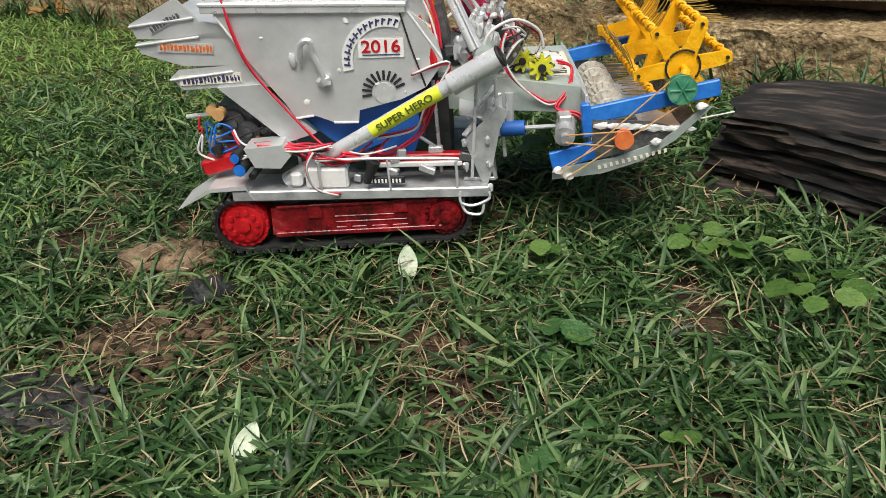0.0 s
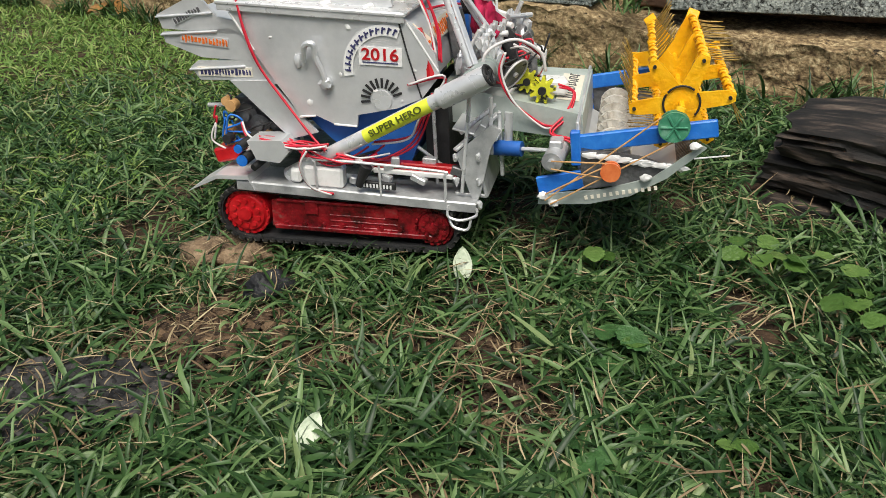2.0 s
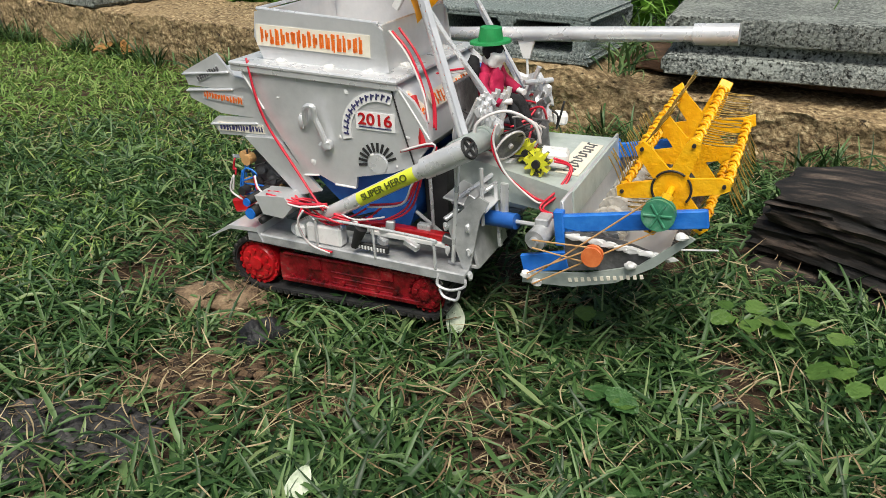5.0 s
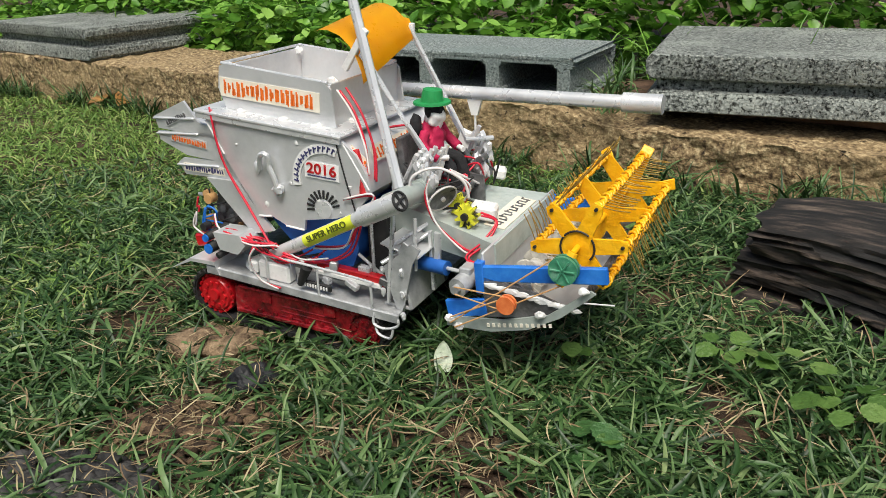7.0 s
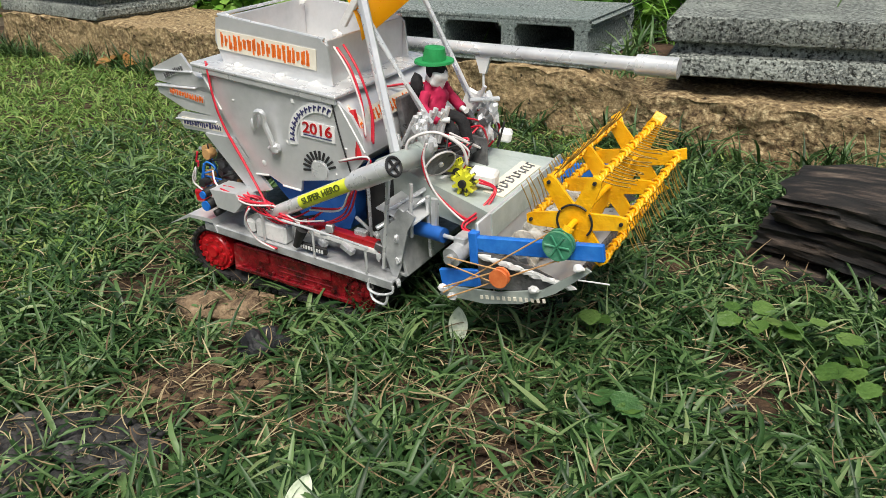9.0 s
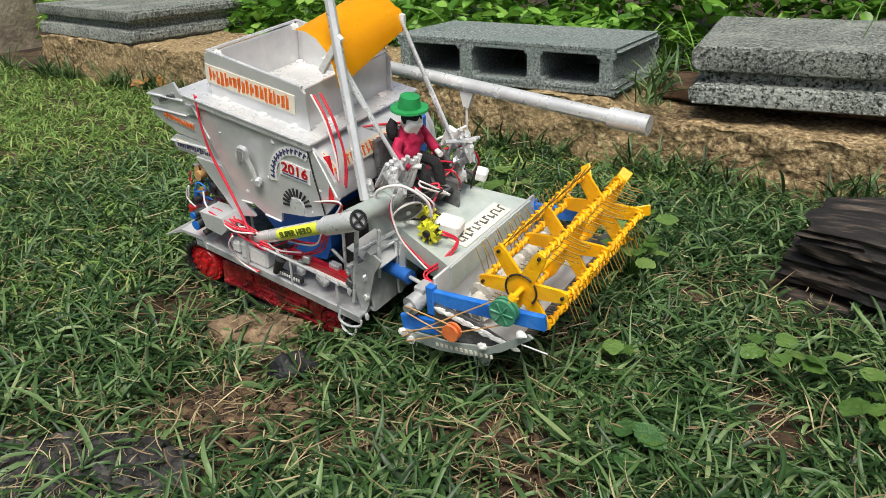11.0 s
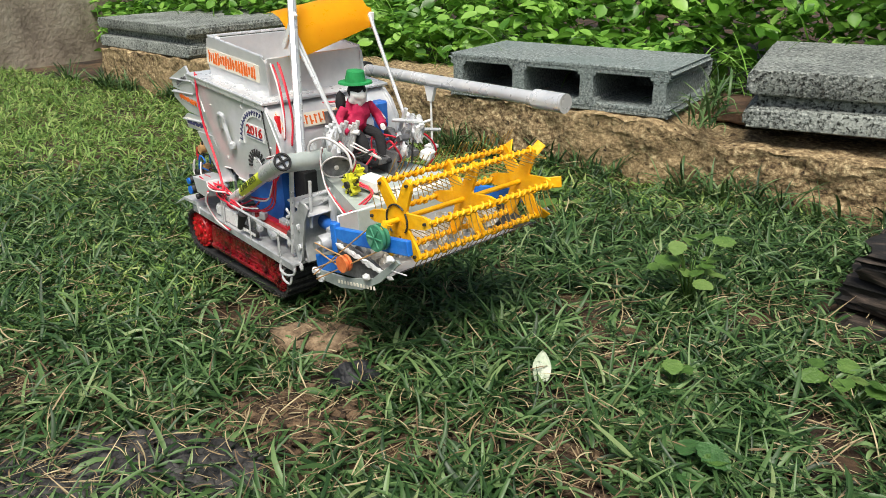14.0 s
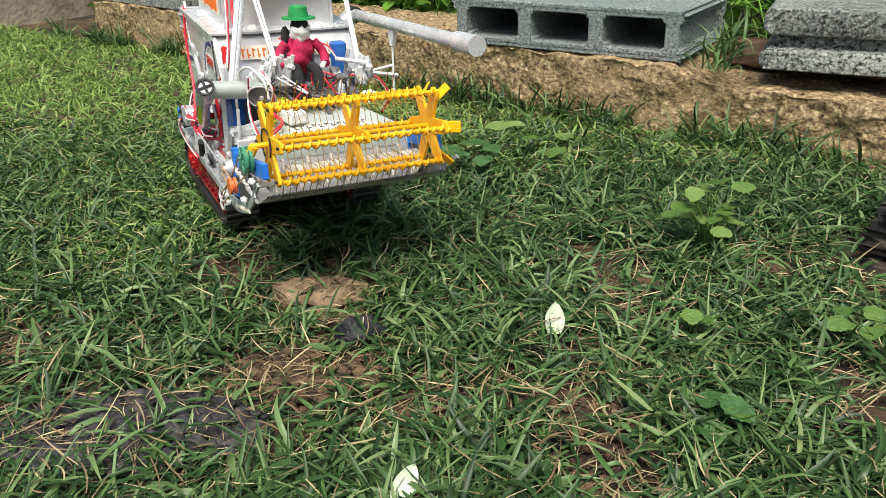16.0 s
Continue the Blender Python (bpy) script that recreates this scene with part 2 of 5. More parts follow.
SCREW = mat("glue_white_screw", [(0.3, (0.36, 0.32, 0.26)), (0.5, (0.60, 0.57, 0.51)), (0.75, (0.76, 0.75, 0.72))], 0.45, scale=90, bump=0.4)
CLEAT = mat("worn_track_cleat", [(0.3, (0.012, 0.012, 0.012)), (0.55, (0.045, 0.044, 0.043)), (0.75, (0.20, 0.195, 0.19))], 0.4, 0.4, scale=220, bump=0.3)
KNOBYEL = mat("yellow_black_knob", [(0.44, (0.02, 0.02, 0.01)), (0.47, (0.62, 0.62, 0.03)), (0.7, (0.74, 0.72, 0.06))], 0.4, scale=130)
GREYMETAL = mat("dull_grey_metal", [(0.3, (0.07, 0.07, 0.073)), (0.5, (0.15, 0.15, 0.155)), (0.75, (0.32, 0.32, 0.33))], 0.45, 0.5, scale=60, bump=0.3)
HATGREEN = mat("green_felt", [(0.3, (0.01, 0.19, 0.05)), (0.7, (0.02, 0.32, 0.09))], 0.6, scale=80, bump=0.2)
SHIRT = mat("crimson_cloth", [(0.3, (0.30, 0.004, 0.04)), (0.55, (0.50, 0.010, 0.075)), (0.75, (0.62, 0.03, 0.12))], 0.75, scale=50, bump=0.5, bump_scale=150)
TROUSER = mat("black_cloth", [(0.3, (0.006, 0.006, 0.007)), (0.7, (0.02, 0.02, 0.023))], 0.9, scale=60, bump=0.5)


# ---- mesh helpers ----
def part(name, bm, material, parent=None, label=""):
    me = bpy.data.meshes.new(name)
    bmesh.ops.recalc_face_normals(bm, faces=bm.faces)
    bm.to_mesh(me)
    bm.free()
    for m in material if isinstance(material, (list, tuple)) else [material]:
        me.materials.append(m)
    ob = new(name, me)
    if parent:
        ob.parent = parent
    if label:
        ob["label"] = label
    return ob


def smooth(ob, angle=40):
    for p in ob.data.polygons:
        p.use_smooth = True
    ob.data.set_sharp_from_angle(angle=radians(angle))
    return ob


def box(bm, c, size, rot=(0, 0, 0), bevel=0.0006, mi=0):
    n = len(bm.verts)
    nf = len(bm.faces)
    r = bmesh.ops.create_cube(bm, size=1, matrix=pose(*c, *rot) @ Matrix.Diagonal((*size, 1)))
    if bevel:
        es = list({e for v in r["verts"] for e in v.link_edges})
        bmesh.ops.bevel(bm, geom=es, offset=min(bevel, min(size) * 0.4), segments=1, affect="EDGES")
    bm.faces.ensure_lookup_table()
    for f in bm.faces[nf:] if not bevel else []:
        f.material_index = mi
    if mi and bevel:
        for f in bm.faces:
            if f.index == -1 or f.index >= nf:
                f.material_index = mi
    return n


def rod(bm, a, b, r, r2=None, n=10, mi=0):
    a, b = Vector(a), Vector(b)
    d = b - a
    m = Matrix.Translation((a + b) / 2) @ d.to_track_quat("Z", "Y").to_matrix().to_4x4()
    out = bmesh.ops.create_cone(bm, cap_ends=True, segments=n, radius1=r, radius2=r if r2 is None else r2, depth=d.length, matrix=m)
    if mi:
        for f in {f for v in out["verts"] for f in v.link_faces}:
            f.material_index = mi


def prism(bm, pts, y0, y1):
    """A plate with the outline pts in x and z, from y0 to y1."""
    a = [bm.verts.new((x, y0, z)) for x, z in pts]
    b = [bm.verts.new((x, y1, z)) for x, z in pts]
    bm.faces.new(a)
    bm.faces.new(b[::-1])
    for i in range(len(pts)):
        j = (i + 1) % len(pts)
        bm.faces.new((a[i], b[i], b[j], a[j]))


def tube(bm, pts, r, n=6, steps=6, mi=0):
    """A round wire through pts, smoothed."""
    P = [Vector(p) for p in pts]
    Q = []
    for i in range(len(P) - 1):
        p0, p1, p2, p3 = P[max(i - 1, 0)], P[i], P[i + 1], P[min(i + 2, len(P) - 1)]
        for k in range(steps):
            t = k / steps
            Q.append(0.5 * (2 * p1 + (p2 - p0) * t + (2 * p0 - 5 * p1 + 4 * p2 - p3) * t * t + (3 * p1 - p0 - 3 * p2 + p3) * t ** 3))
    Q.append(P[-1])
    prev = None
    rings = []
    up = Vector((0.13, 0.2, 0.97))
    for i, q in enumerate(Q):
        d = (Q[min(i + 1, len(Q) - 1)] - Q[max(i - 1, 0)]).normalized()
        s = d.cross(up)
        s = s.normalized() if s.length > 1e-4 else Vector((1, 0, 0))
        u = s.cross(d)
        rings.append([bm.verts.new(q + r * (math.cos(a) * s + math.sin(a) * u)) for a in [2 * math.pi * k / n for k in range(n)]])
    for a, b in zip(rings, rings[1:]):
        for k in range(n):
            f = bm.faces.new((a[k], a[(k + 1) % n], b[(k + 1) % n], b[k]))
            f.material_index, f.smooth = mi, True
    for end in (rings[0][::-1], rings[-1]):
        bm.faces.new(end).material_index = mi


def blob(bm, c, size, seed=0, rough=0.25, sub=2, freq=1.6, mi=0):
    out = bmesh.ops.create_icosphere(bm, subdivisions=sub, radius=1)
    for v in out["verts"]:
        k = 1 + rough * noise.noise(v.co * freq + Vector((seed * 3.1, seed * 1.7, 0)))
        v.co = Vector(c) + Vector((v.co.x * size[0], v.co.y * size[1], v.co.z * size[2])) * k
    for f in {f for v in out["verts"] for f in v.link_faces}:
        f.material_index, f.smooth = mi, True


def words(name, text, size, m, material, parent, label="", depth=0.0003, bold=0.0):
    cu = bpy.data.curves.new(name, "FONT")
    cu.body, cu.size, cu.extrude, cu.align_x, cu.align_y = text, size, depth, "CENTER", "CENTER"
    cu.offset = bold
    tmp = bpy.data.objects.new(name, cu)
    scene.collection.objects.link(tmp)
    me = bpy.data.meshes.new_from_object(tmp.evaluated_get(bpy.context.evaluated_depsgraph_get()))
    bpy.data.objects.remove(tmp)
    me.transform(m)
    me.materials.clear()
    me.materials.append(material)
    ob = new(name, me)
    ob.parent = parent
    if label:
        ob["label"] = label
    return ob


# ---- ground ----
LEDGE_A, LEDGE_B = Vector((-0.91, 1.96, 0)), Vector((1.9, 0.04, 0))
LDIR = (LEDGE_B - LEDGE_A).normalized()
LNOR = Vector((-LDIR.y, LDIR.x, 0))
LYAW = math.degrees(math.atan2(LDIR.y, LDIR.x))


def behind_ledge(x, y):
    """Metres by which a place lies behind the ledge's front."""
    return (Vector((x, y, 0)) - LEDGE_A).dot(LNOR)


def ground_height(x, y):
    h = 0.006 * noise.noise(Vector((x * 5, y * 5, 0))) + 0.003 * noise.noise(Vector((x * 22, y * 22, 3)))
    return h if abs(x) + abs(y) < 6 else 0.0


def build_ground():
    xs = [-40, -12, -5, -3] + [-2 + 0.02 * i for i in range(176)] + [2.2, 4, 10, 40]
    ys = [-40, -12, -4, -1] + [-0.3 + 0.02 * i for i in range(166)] + [3.6, 5, 12, 60]
    bm = bmesh.new()
    g = [[bm.verts.new((x, y, ground_height(x, y))) for x in xs] for y in ys]
    for a, b in zip(g, g[1:]):
        for i in range(len(xs) - 1):
            bm.faces.new((a[i], a[i + 1], b[i + 1], b[i])).smooth = True
    tagged(part("ground", bm, SOIL), "brown soil with dry litter, the shade between the grass put into its colour", "ground", kind="structure")


build_ground()


# ---- ledge, blocks, log ----
def rough_bar(name, length, depth, height, material, seg=(90, 8, 8), amount=0.008, freq=14, seed=0, chip=0.0, step=None):
    """A long bar with its front lower edge on its own x axis, worn uneven."""
    bm = bmesh.new()
    sx, sy, sz = seg
    verts = {}

    def v(i, j, k):
        if (i, j, k) not in verts:
            p = Vector((length * i / sx, depth * j / sy, height * k / sz))
            q = p * freq + Vector((seed, seed, 0))
            d = Vector((0.6 * noise.noise(q), noise.noise(q + Vector((9, 0, 0))), noise.noise(q + Vector((0, 9, 0)))))
            d += 0.5 * Vector((0, noise.noise(q * 3.1), noise.noise(q * 3.3 + Vector((5, 5, 5)))))
            d *= amount
            if step and p.x > step[0]:
                d.z -= step[1] * p.z / height * min(1, (p.x - step[0]) / 0.05)
                d.y += 0.024 * (1 - j / sy) * min(1, (p.x - step[0]) / 0.05)
            if k == sz and j in (0, sy):
                d.z -= chip * abs(noise.noise(q * 0.7))
            verts[i, j, k] = bm.verts.new(p + d)
        return verts[i, j, k]

    for i in range(sx):
        for k in range(sz):
            bm.faces.new((v(i, 0, k), v(i + 1, 0, k), v(i + 1, 0, k + 1), v(i, 0, k + 1)))
            bm.faces.new((v(i, sy, k), v(i, sy, k + 1), v(i + 1, sy, k + 1), v(i + 1, sy, k)))
        for j in range(sy):
            bm.faces.new((v(i, j, sz), v(i + 1, j, sz), v(i + 1, j + 1, sz), v(i, j + 1, sz)))
            bm.faces.new((v(i, j, 0), v(i, j + 1, 0), v(i + 1, j + 1, 0), v(i + 1, j, 0)))
    for i in (0, sx):
        for j in range(sy):
            for k in range(sz):
                bm.faces.new((v(i, j, k), v(i, j + 1, k), v(i, j + 1, k + 1), v(i, j, k + 1)))
    ob = part(name, bm, material)
    return smooth(ob, 50)


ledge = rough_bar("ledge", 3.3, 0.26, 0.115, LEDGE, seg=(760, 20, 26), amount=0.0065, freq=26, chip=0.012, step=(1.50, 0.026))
ledge.matrix_world = Matrix.Translation(LEDGE_A + Vector((0, 0, -0.012))) @ pose(0, 0, 0, 0, 0, LYAW)
tagged(ledge, "low sandy laterite footing with pitted worn face", "ledge", kind="structure")


def cells_mesh(xs, ys, zs, solid):
    """One closed mesh of all cells between the cuts xs, ys, zs for which solid(x, y, z) holds at the middle."""
    bm = bmesh.new()
    vs = {}

    def v(i, j, k):
        if (i, j, k) not in vs:
            vs[i, j, k] = bm.verts.new((xs[i], ys[j], zs[k]))
        return vs[i, j, k]

    def full(i, j, k):
        if not (0 <= i < len(xs) - 1 and 0 <= j < len(ys) - 1 and 0 <= k < len(zs) - 1):
            return False
        return solid((xs[i] + xs[i + 1]) / 2, (ys[j] + ys[j + 1]) / 2, (zs[k] + zs[k + 1]) / 2)

    for i in range(len(xs) - 1):
        for j in range(len(ys) - 1):
            for k in range(len(zs) - 1):
                if not full(i, j, k):
                    continue
                if not full(i - 1, j, k):
                    bm.faces.new((v(i, j, k), v(i, j, k + 1), v(i, j + 1, k + 1), v(i, j + 1, k)))
                if not full(i + 1, j, k):
                    bm.faces.new((v(i + 1, j, k), v(i + 1, j + 1, k), v(i + 1, j + 1, k + 1), v(i + 1, j, k + 1)))
                if not full(i, j - 1, k):
                    bm.faces.new((v(i, j, k), v(i + 1, j, k), v(i + 1, j, k + 1), v(i, j, k + 1)))
                if not full(i, j + 1, k):
                    bm.faces.new((v(i, j + 1, k), v(i, j + 1, k + 1), v(i + 1, j + 1, k + 1), v(i + 1, j + 1, k)))
                if not full(i, j, k - 1):
                    bm.faces.new((v(i, j, k), v(i, j + 1, k), v(i + 1, j + 1, k), v(i + 1, j, k)))
                if not full(i, j, k + 1):
                    bm.faces.new((v(i, j, k + 1), v(i + 1, j, k + 1), v(i + 1, j + 1, k + 1), v(i, j + 1, k + 1)))
    bmesh.ops.dissolve_limit(bm, angle_limit=0.02, verts=bm.verts, edges=bm.edges)
    return bm


def hollow_block(name, x, y, yaw, material, label, length=0.39, depth=0.19, height=0.07, z=0.104, closed=False):
    """A concrete block lying on its side: two slabs joined by webs, its cells open to the front, or closed with a groove."""
    t = 0.0125
    webs = [(0.010, 0.030), (0.1245, 0.1465), (0.2435, 0.2655), (0.36, 0.38)]
    if closed:
        bm = cells_mesh([0, 0.012, length - 0.012, length], [0, 0.016, depth - 0.016, depth], [0, 0.026, 0.046, height], lambda a, b, c: not 0.026 < c < 0.046 or (0.012 < a < length - 0.012 and 0.016 < b < depth - 0.016))
    else:
        cuts = sorted({0.0, length, *[w for pair in webs for w in pair]})
        bm = cells_mesh(cuts, [0, depth - 0.014, depth], [0, t, height - t, height], lambda a, b, c: b > depth - 0.014 or c < t or c > height - t or any(lo < a < hi for lo, hi in webs))
    along = [e for e in bm.edges if abs((e.verts[0].co - e.verts[1].co).normalized().y) > 0.9]
    bmesh.ops.bevel(bm, geom=along, offset=0.0052, segments=3, affect="EDGES")
    rest = [e for e in bm.edges if e.calc_face_angle(0) > 0.9]
    bmesh.ops.bevel(bm, geom=rest, offset=0.0014, segments=1, affect="EDGES")
    bmesh.ops.triangulate(bm, faces=bm.faces)
    ob = smooth(part(name, bm, material), 40)
    ob.matrix_world = pose(x, y, z, 0, 0, yaw)
    return tagged(ob, label, "concrete block", "concrete blocks on the ledge")


hollow_block("concrete_block", 0.0148, 1.3201, -31.2, CONCRETE, "grey hollow concrete block with three open cells, on the ledge")
hollow_block("concrete_block", 0.437, 1.075, -24, WORNCONC, "weathered grey concrete block, grooved side, on the ledge", length=0.5, depth=0.34, height=0.079, closed=True)
hollow_block("concrete_block", -0.925, 2.0, -38, WORNCONC, "weathered concrete slab block lying far along the ledge", length=0.42, depth=0.4, closed=True)

bm = bmesh.new()
box(bm, (0.33, 0, 0), (0.86, 0.13, 0.02), bevel=0.003)
bmesh.ops.subdivide_edges(bm, edges=[e for e in bm.edges if e.calc_length() > 0.5], cuts=60, use_grid_fill=True)
for v in bm.verts:
    v.co += 0.0025 * Vector((0, noise.noise(v.co * 30), noise.noise(v.co * 41)))
plank = part("wooden_plank", bm, PLANKWOOD)
plank.matrix_world = pose(0.500, 1.226, 0.0955, 0, 0, LYAW)
tagged(plank, "old brown wooden plank lying on the ledge", "plank")

bm = bmesh.new()
bmesh.ops.create_cube(bm, size=1, matrix=pose(0, 0, 0.6) @ Matrix.Diagonal((0.9, 0.5, 1.3, 1)))
bmesh.ops.subdivide_edges(bm, edges=bm.edges, cuts=12, use_grid_fill=True)
for v in bm.verts:
    v.co += 0.012 * Vector((noise.noise(v.co * 9), noise.noise(v.co * 9 + Vector((4, 0, 0))), 0))
pillar = part("wall_stub", bm, PILLAR)
pillar.matrix_world = pose(-1.62, 2.62, 0, 0, 0, LYAW)
tagged(smooth(pillar, 50), "stained old plaster wall end", "wall", kind="structure")


def charred_log():
    """A squared old timber split along its grain into slabs, its end ragged."""
    length, m = 0.62, 130
    root = tagged(new("timber_log"), "dark charred weathered timber log with split grain", "log")
    root.matrix_world = pose(0.458, 0.718, 0.0, 0, 0, -44)
    slabs = [(0.004, -0.012, 0.024, 1.0, -0.006), (-0.004, 0.030, 0.0195, 0.93, 0.002), (0.012, 0.066, 0.0185, 0.98, -0.002)]
    for si, (x0, z0, half, broad, shift) in enumerate(slabs):
        n = 40
        bm = bmesh.new()
        rings = []
        for i in range(m + 1):
            x = x0 + (length - x0) * i / m
            ring = []
            for k in range(n):
                a = 2 * math.pi * k / n
                c, s = math.cos(a), math.sin(a)
                p = 7.0
                rad = 1 / (abs(c) ** p + abs(s) ** p) ** (1 / p)
                q = Vector((x * 7, c * 2.2 + 5 * si, s * 3.4))
                rad *= 1 + 0.06 * noise.noise(q) - 0.42 * max(0, 0.20 - abs(noise.noise(Vector((x * 5, c * 3 + si * 3, s * 7))))) + 0.06 * noise.noise(Vector((x * 45, c * 9, s * 9 + si))) + 0.05 * noise.noise(Vector((x * 14, c * 14, s * 22 + si)))
                wy = broad * (0.050 + 0.10 * x / length)
                grow = 1 + 0.55 * x / length
                end = 0.010 * noise.noise(Vector((c * 3 + si * 4, s * 3.3, 7))) + 0.009 * noise.noise(Vector((c * 11, s * 9, si * 5 + 2)))
                xx = x + end * (1 - min(1, (x - x0) / 0.1))
                wave = 0.005 * noise.noise(Vector((x * 9, si * 7, 1)))
                ring.append(bm.verts.new((xx, shift + rad * c * wy, (z0 + wave) * grow + rad * s * half * grow)))
            rings.append(ring)
        for a, b in zip(rings, rings[1:]):
            for k in range(n):
                bm.faces.new((a[k], b[k], b[(k + 1) % n], a[(k + 1) % n]))
        for ring, sgn in ((rings[0], 1), (rings[-1], -1)):
            prev, mid = ring, sum((v.co for v in ring), Vector()) / n
            for sc in (0.75, 0.45, 0.2):
                cur = []
                for v0 in ring:
                    w = mid + (v0.co - mid) * sc
                    w.x += 0.009 * sgn * noise.noise(Vector((w.y * 70, w.z * 90, sc * 3 + si)))
                    cur.append(bm.verts.new(w))
                for k in range(n):
                    bm.faces.new((prev[k], prev[(k + 1) % n], cur[(k + 1) % n], cur[k]))
                prev = cur
            bm.faces.new(prev)
        smooth(part("split_layer", bm, LOGWOOD, root), 32)


charred_log()

# stones
bm = bmesh.new()
blob(bm, (0, 0, 0), (0.050, 0.03, 0.017), 3, 0.45, 4, 2.2)
tagged(part("stone", bm, STONE), "smooth tan clay stone half sunk in the grass", "stone").matrix_world = pose(-0.076, 0.622, 0.001, 0, 0, -12)
bm = bmesh.new()
blob(bm, (0, 0, 0), (0.021, 0.014, 0.019), 8, 0.6, 3)
tagged(part("stone", bm, BLACKSTONE), "small black angular stone in the grass", "stone").matrix_world = pose(-0.031, 0.548, 0.007, 0, 0, 20)


def clods():
    rng = random.Random(5)
    bm = bmesh.new()
    for i in range(420):
        a, r = rng.uniform(0, 6.28), rng.random() ** 0.6
        s = rng.uniform(0.0018, 0.0075)
        blob(bm, (-0.062 + 0.062 * r * math.cos(a), 0.497 + 0.045 * r * math.sin(a), 0.004), (s, s * 0.8, s * 0.6), i, 0.7, 1)
    for cx, cy, rx, ry in ((0.06, 0.468, 0.045, 0.035), (0.137, 0.465, 0.05, 0.045), (0.215, 0.582, 0.04, 0.03), (0.148, 0.395, 0.045, 0.04), (0.193, 0.622, 0.04, 0.03), (-0.33, 0.53, 0.07, 0.04)):
        for i in range(110):
            a, r = rng.uniform(0, 6.28), rng.random() ** 0.6
            s = rng.uniform(0.0014, 0.0055)
            blob(bm, (cx + rx * r * math.cos(a), cy + ry * r * math.sin(a), 0.003), (s, s * 0.8, s * 0.6), i + cx * 90, 0.7, 1)
    tagged(part("soil_clods", bm, CLOD), "loose brown soil clods", "soil", kind="stuff")
    bm = bmesh.new()
    for i in range(900):
        a, r = rng.uniform(0, 6.28), rng.random() ** 0.55
        s = rng.uniform(0.0035, 0.0085)
        blob(bm, (-0.180 + 0.105 * r * math.cos(a), 0.425 + 0.042 * r * math.sin(a), 0.005 + 0.003 * rng.random()), (s, s * 0.8, s * 0.7), i, 0.8, 1)
    tagged(part("gravel", bm, GRAVEL), "patch of small dark grey gravel", "gravel", kind="stuff")


clods()


# ---- plants ----
def strip_mesh(name, strips, materials, label, category, fold=0.35):
    """Many bent blades, folded along the midrib, as one mesh. strips: x, y, z, heading, length, half width, lift, droop, side curl, roll."""
    A = np.array(strips, dtype=np.float64)
    k = 5
    t = np.arange(k) / (k - 1)
    az = A[:, 3:4] + A[:, 8:9] * t
    el = A[:, 6:7] - A[:, 7:8] * t
    d = np.stack([np.cos(az) * np.cos(el), np.sin(az) * np.cos(el), np.sin(el)], axis=2)
    run = np.concatenate([np.zeros((len(A), 1, 3)), np.cumsum(d[:, :-1] * (A[:, 4] / (k - 1))[:, None, None], axis=1)], axis=1)
    P = A[:, None, 0:3] + run
    P[:, :, 2] = np.maximum(P[:, :, 2], 0.002)
    side = np.stack([-np.sin(az), np.cos(az), np.broadcast_to(A[:, 9:10], az.shape)], axis=2)
    side /= np.linalg.norm(side, axis=2, keepdims=True)
    nor = np.cross(d, side)
    w = A[:, 5:6] * np.array([0.55, 1.0, 0.92, 0.62, 0.05])
    V = np.stack([P - side * w[:, :, None], P - nor * (fold * w)[:, :, None], P + side * w[:, :, None]], axis=2).reshape(-1, 3)
    one = []
    for i in range(k - 1):
        for j in (0, 1):
            o = 3 * i + j
            one.append((o, o + 1, o + 4, o + 3))
    F = (np.array(one)[None] + (np.arange(len(A)) * 3 * k)[:, None, None]).reshape(-1, 4)
    me = bpy.data.meshes.new(name)
    me.vertices.add(len(V))
    me.vertices.foreach_set("co", V.ravel())
    me.loops.add(F.size)
    me.loops.foreach_set("vertex_index", F.ravel().astype(np.int32))
    me.polygons.add(len(F))
    me.polygons.foreach_set("loop_start", np.arange(0, F.size, 4, dtype=np.int32))
    me.polygons.foreach_set("use_smooth", np.ones(len(F), dtype=bool))
    for m in materials:
        me.materials.append(m)
    me.update(calc_edges=True)
    return tagged(new(name, me), label, category, kind="stuff")


def blade(rng, x, y, z, az, length, width, lift, droop):
    return x, y, z, az, length, width, lift, droop, rng.gauss(0, 0.55), rng.uniform(-0.7, 0.7)


def bare(x, y):
    """How bare the soil is at a place, 0 to 1."""
    b = 0.0
    for cx, cy, rx, ry in ((-0.031, 0.545, 0.022, 0.018), (-0.062, 0.497, 0.085, 0.055), (-0.18, 0.425, 0.13, 0.06), (-0.076, 0.625, 0.055, 0.035), (0.06, 0.468, 0.05, 0.04), (0.137, 0.465, 0.055, 0.05), (0.215, 0.582, 0.045, 0.03), (0.148, 0.395, 0.05, 0.045), (0.03, 0.45, 0.04, 0.035), (0.193, 0.622, 0.045, 0.03), (-0.33, 0.53, 0.08, 0.045)):
        b = max(b, 1.15 - 0.7 * math.hypot((x - cx) / rx, (y - cy) / ry))
    b = max(b, (3.2 * noise.noise(Vector((x * 16, y * 16, 1.7))) - 0.25) * (1 if y < 0.75 else 0.5))
    return min(1, max(0, b))


def on_log(x, y):
    q = pose(0.445, 0.728, 0, 0, 0, -44).inverted() @ Vector((x, y, 0))
    return -0.02 < q.x < 0.64 and abs(q.y) < 0.055 + 0.15 * q.x


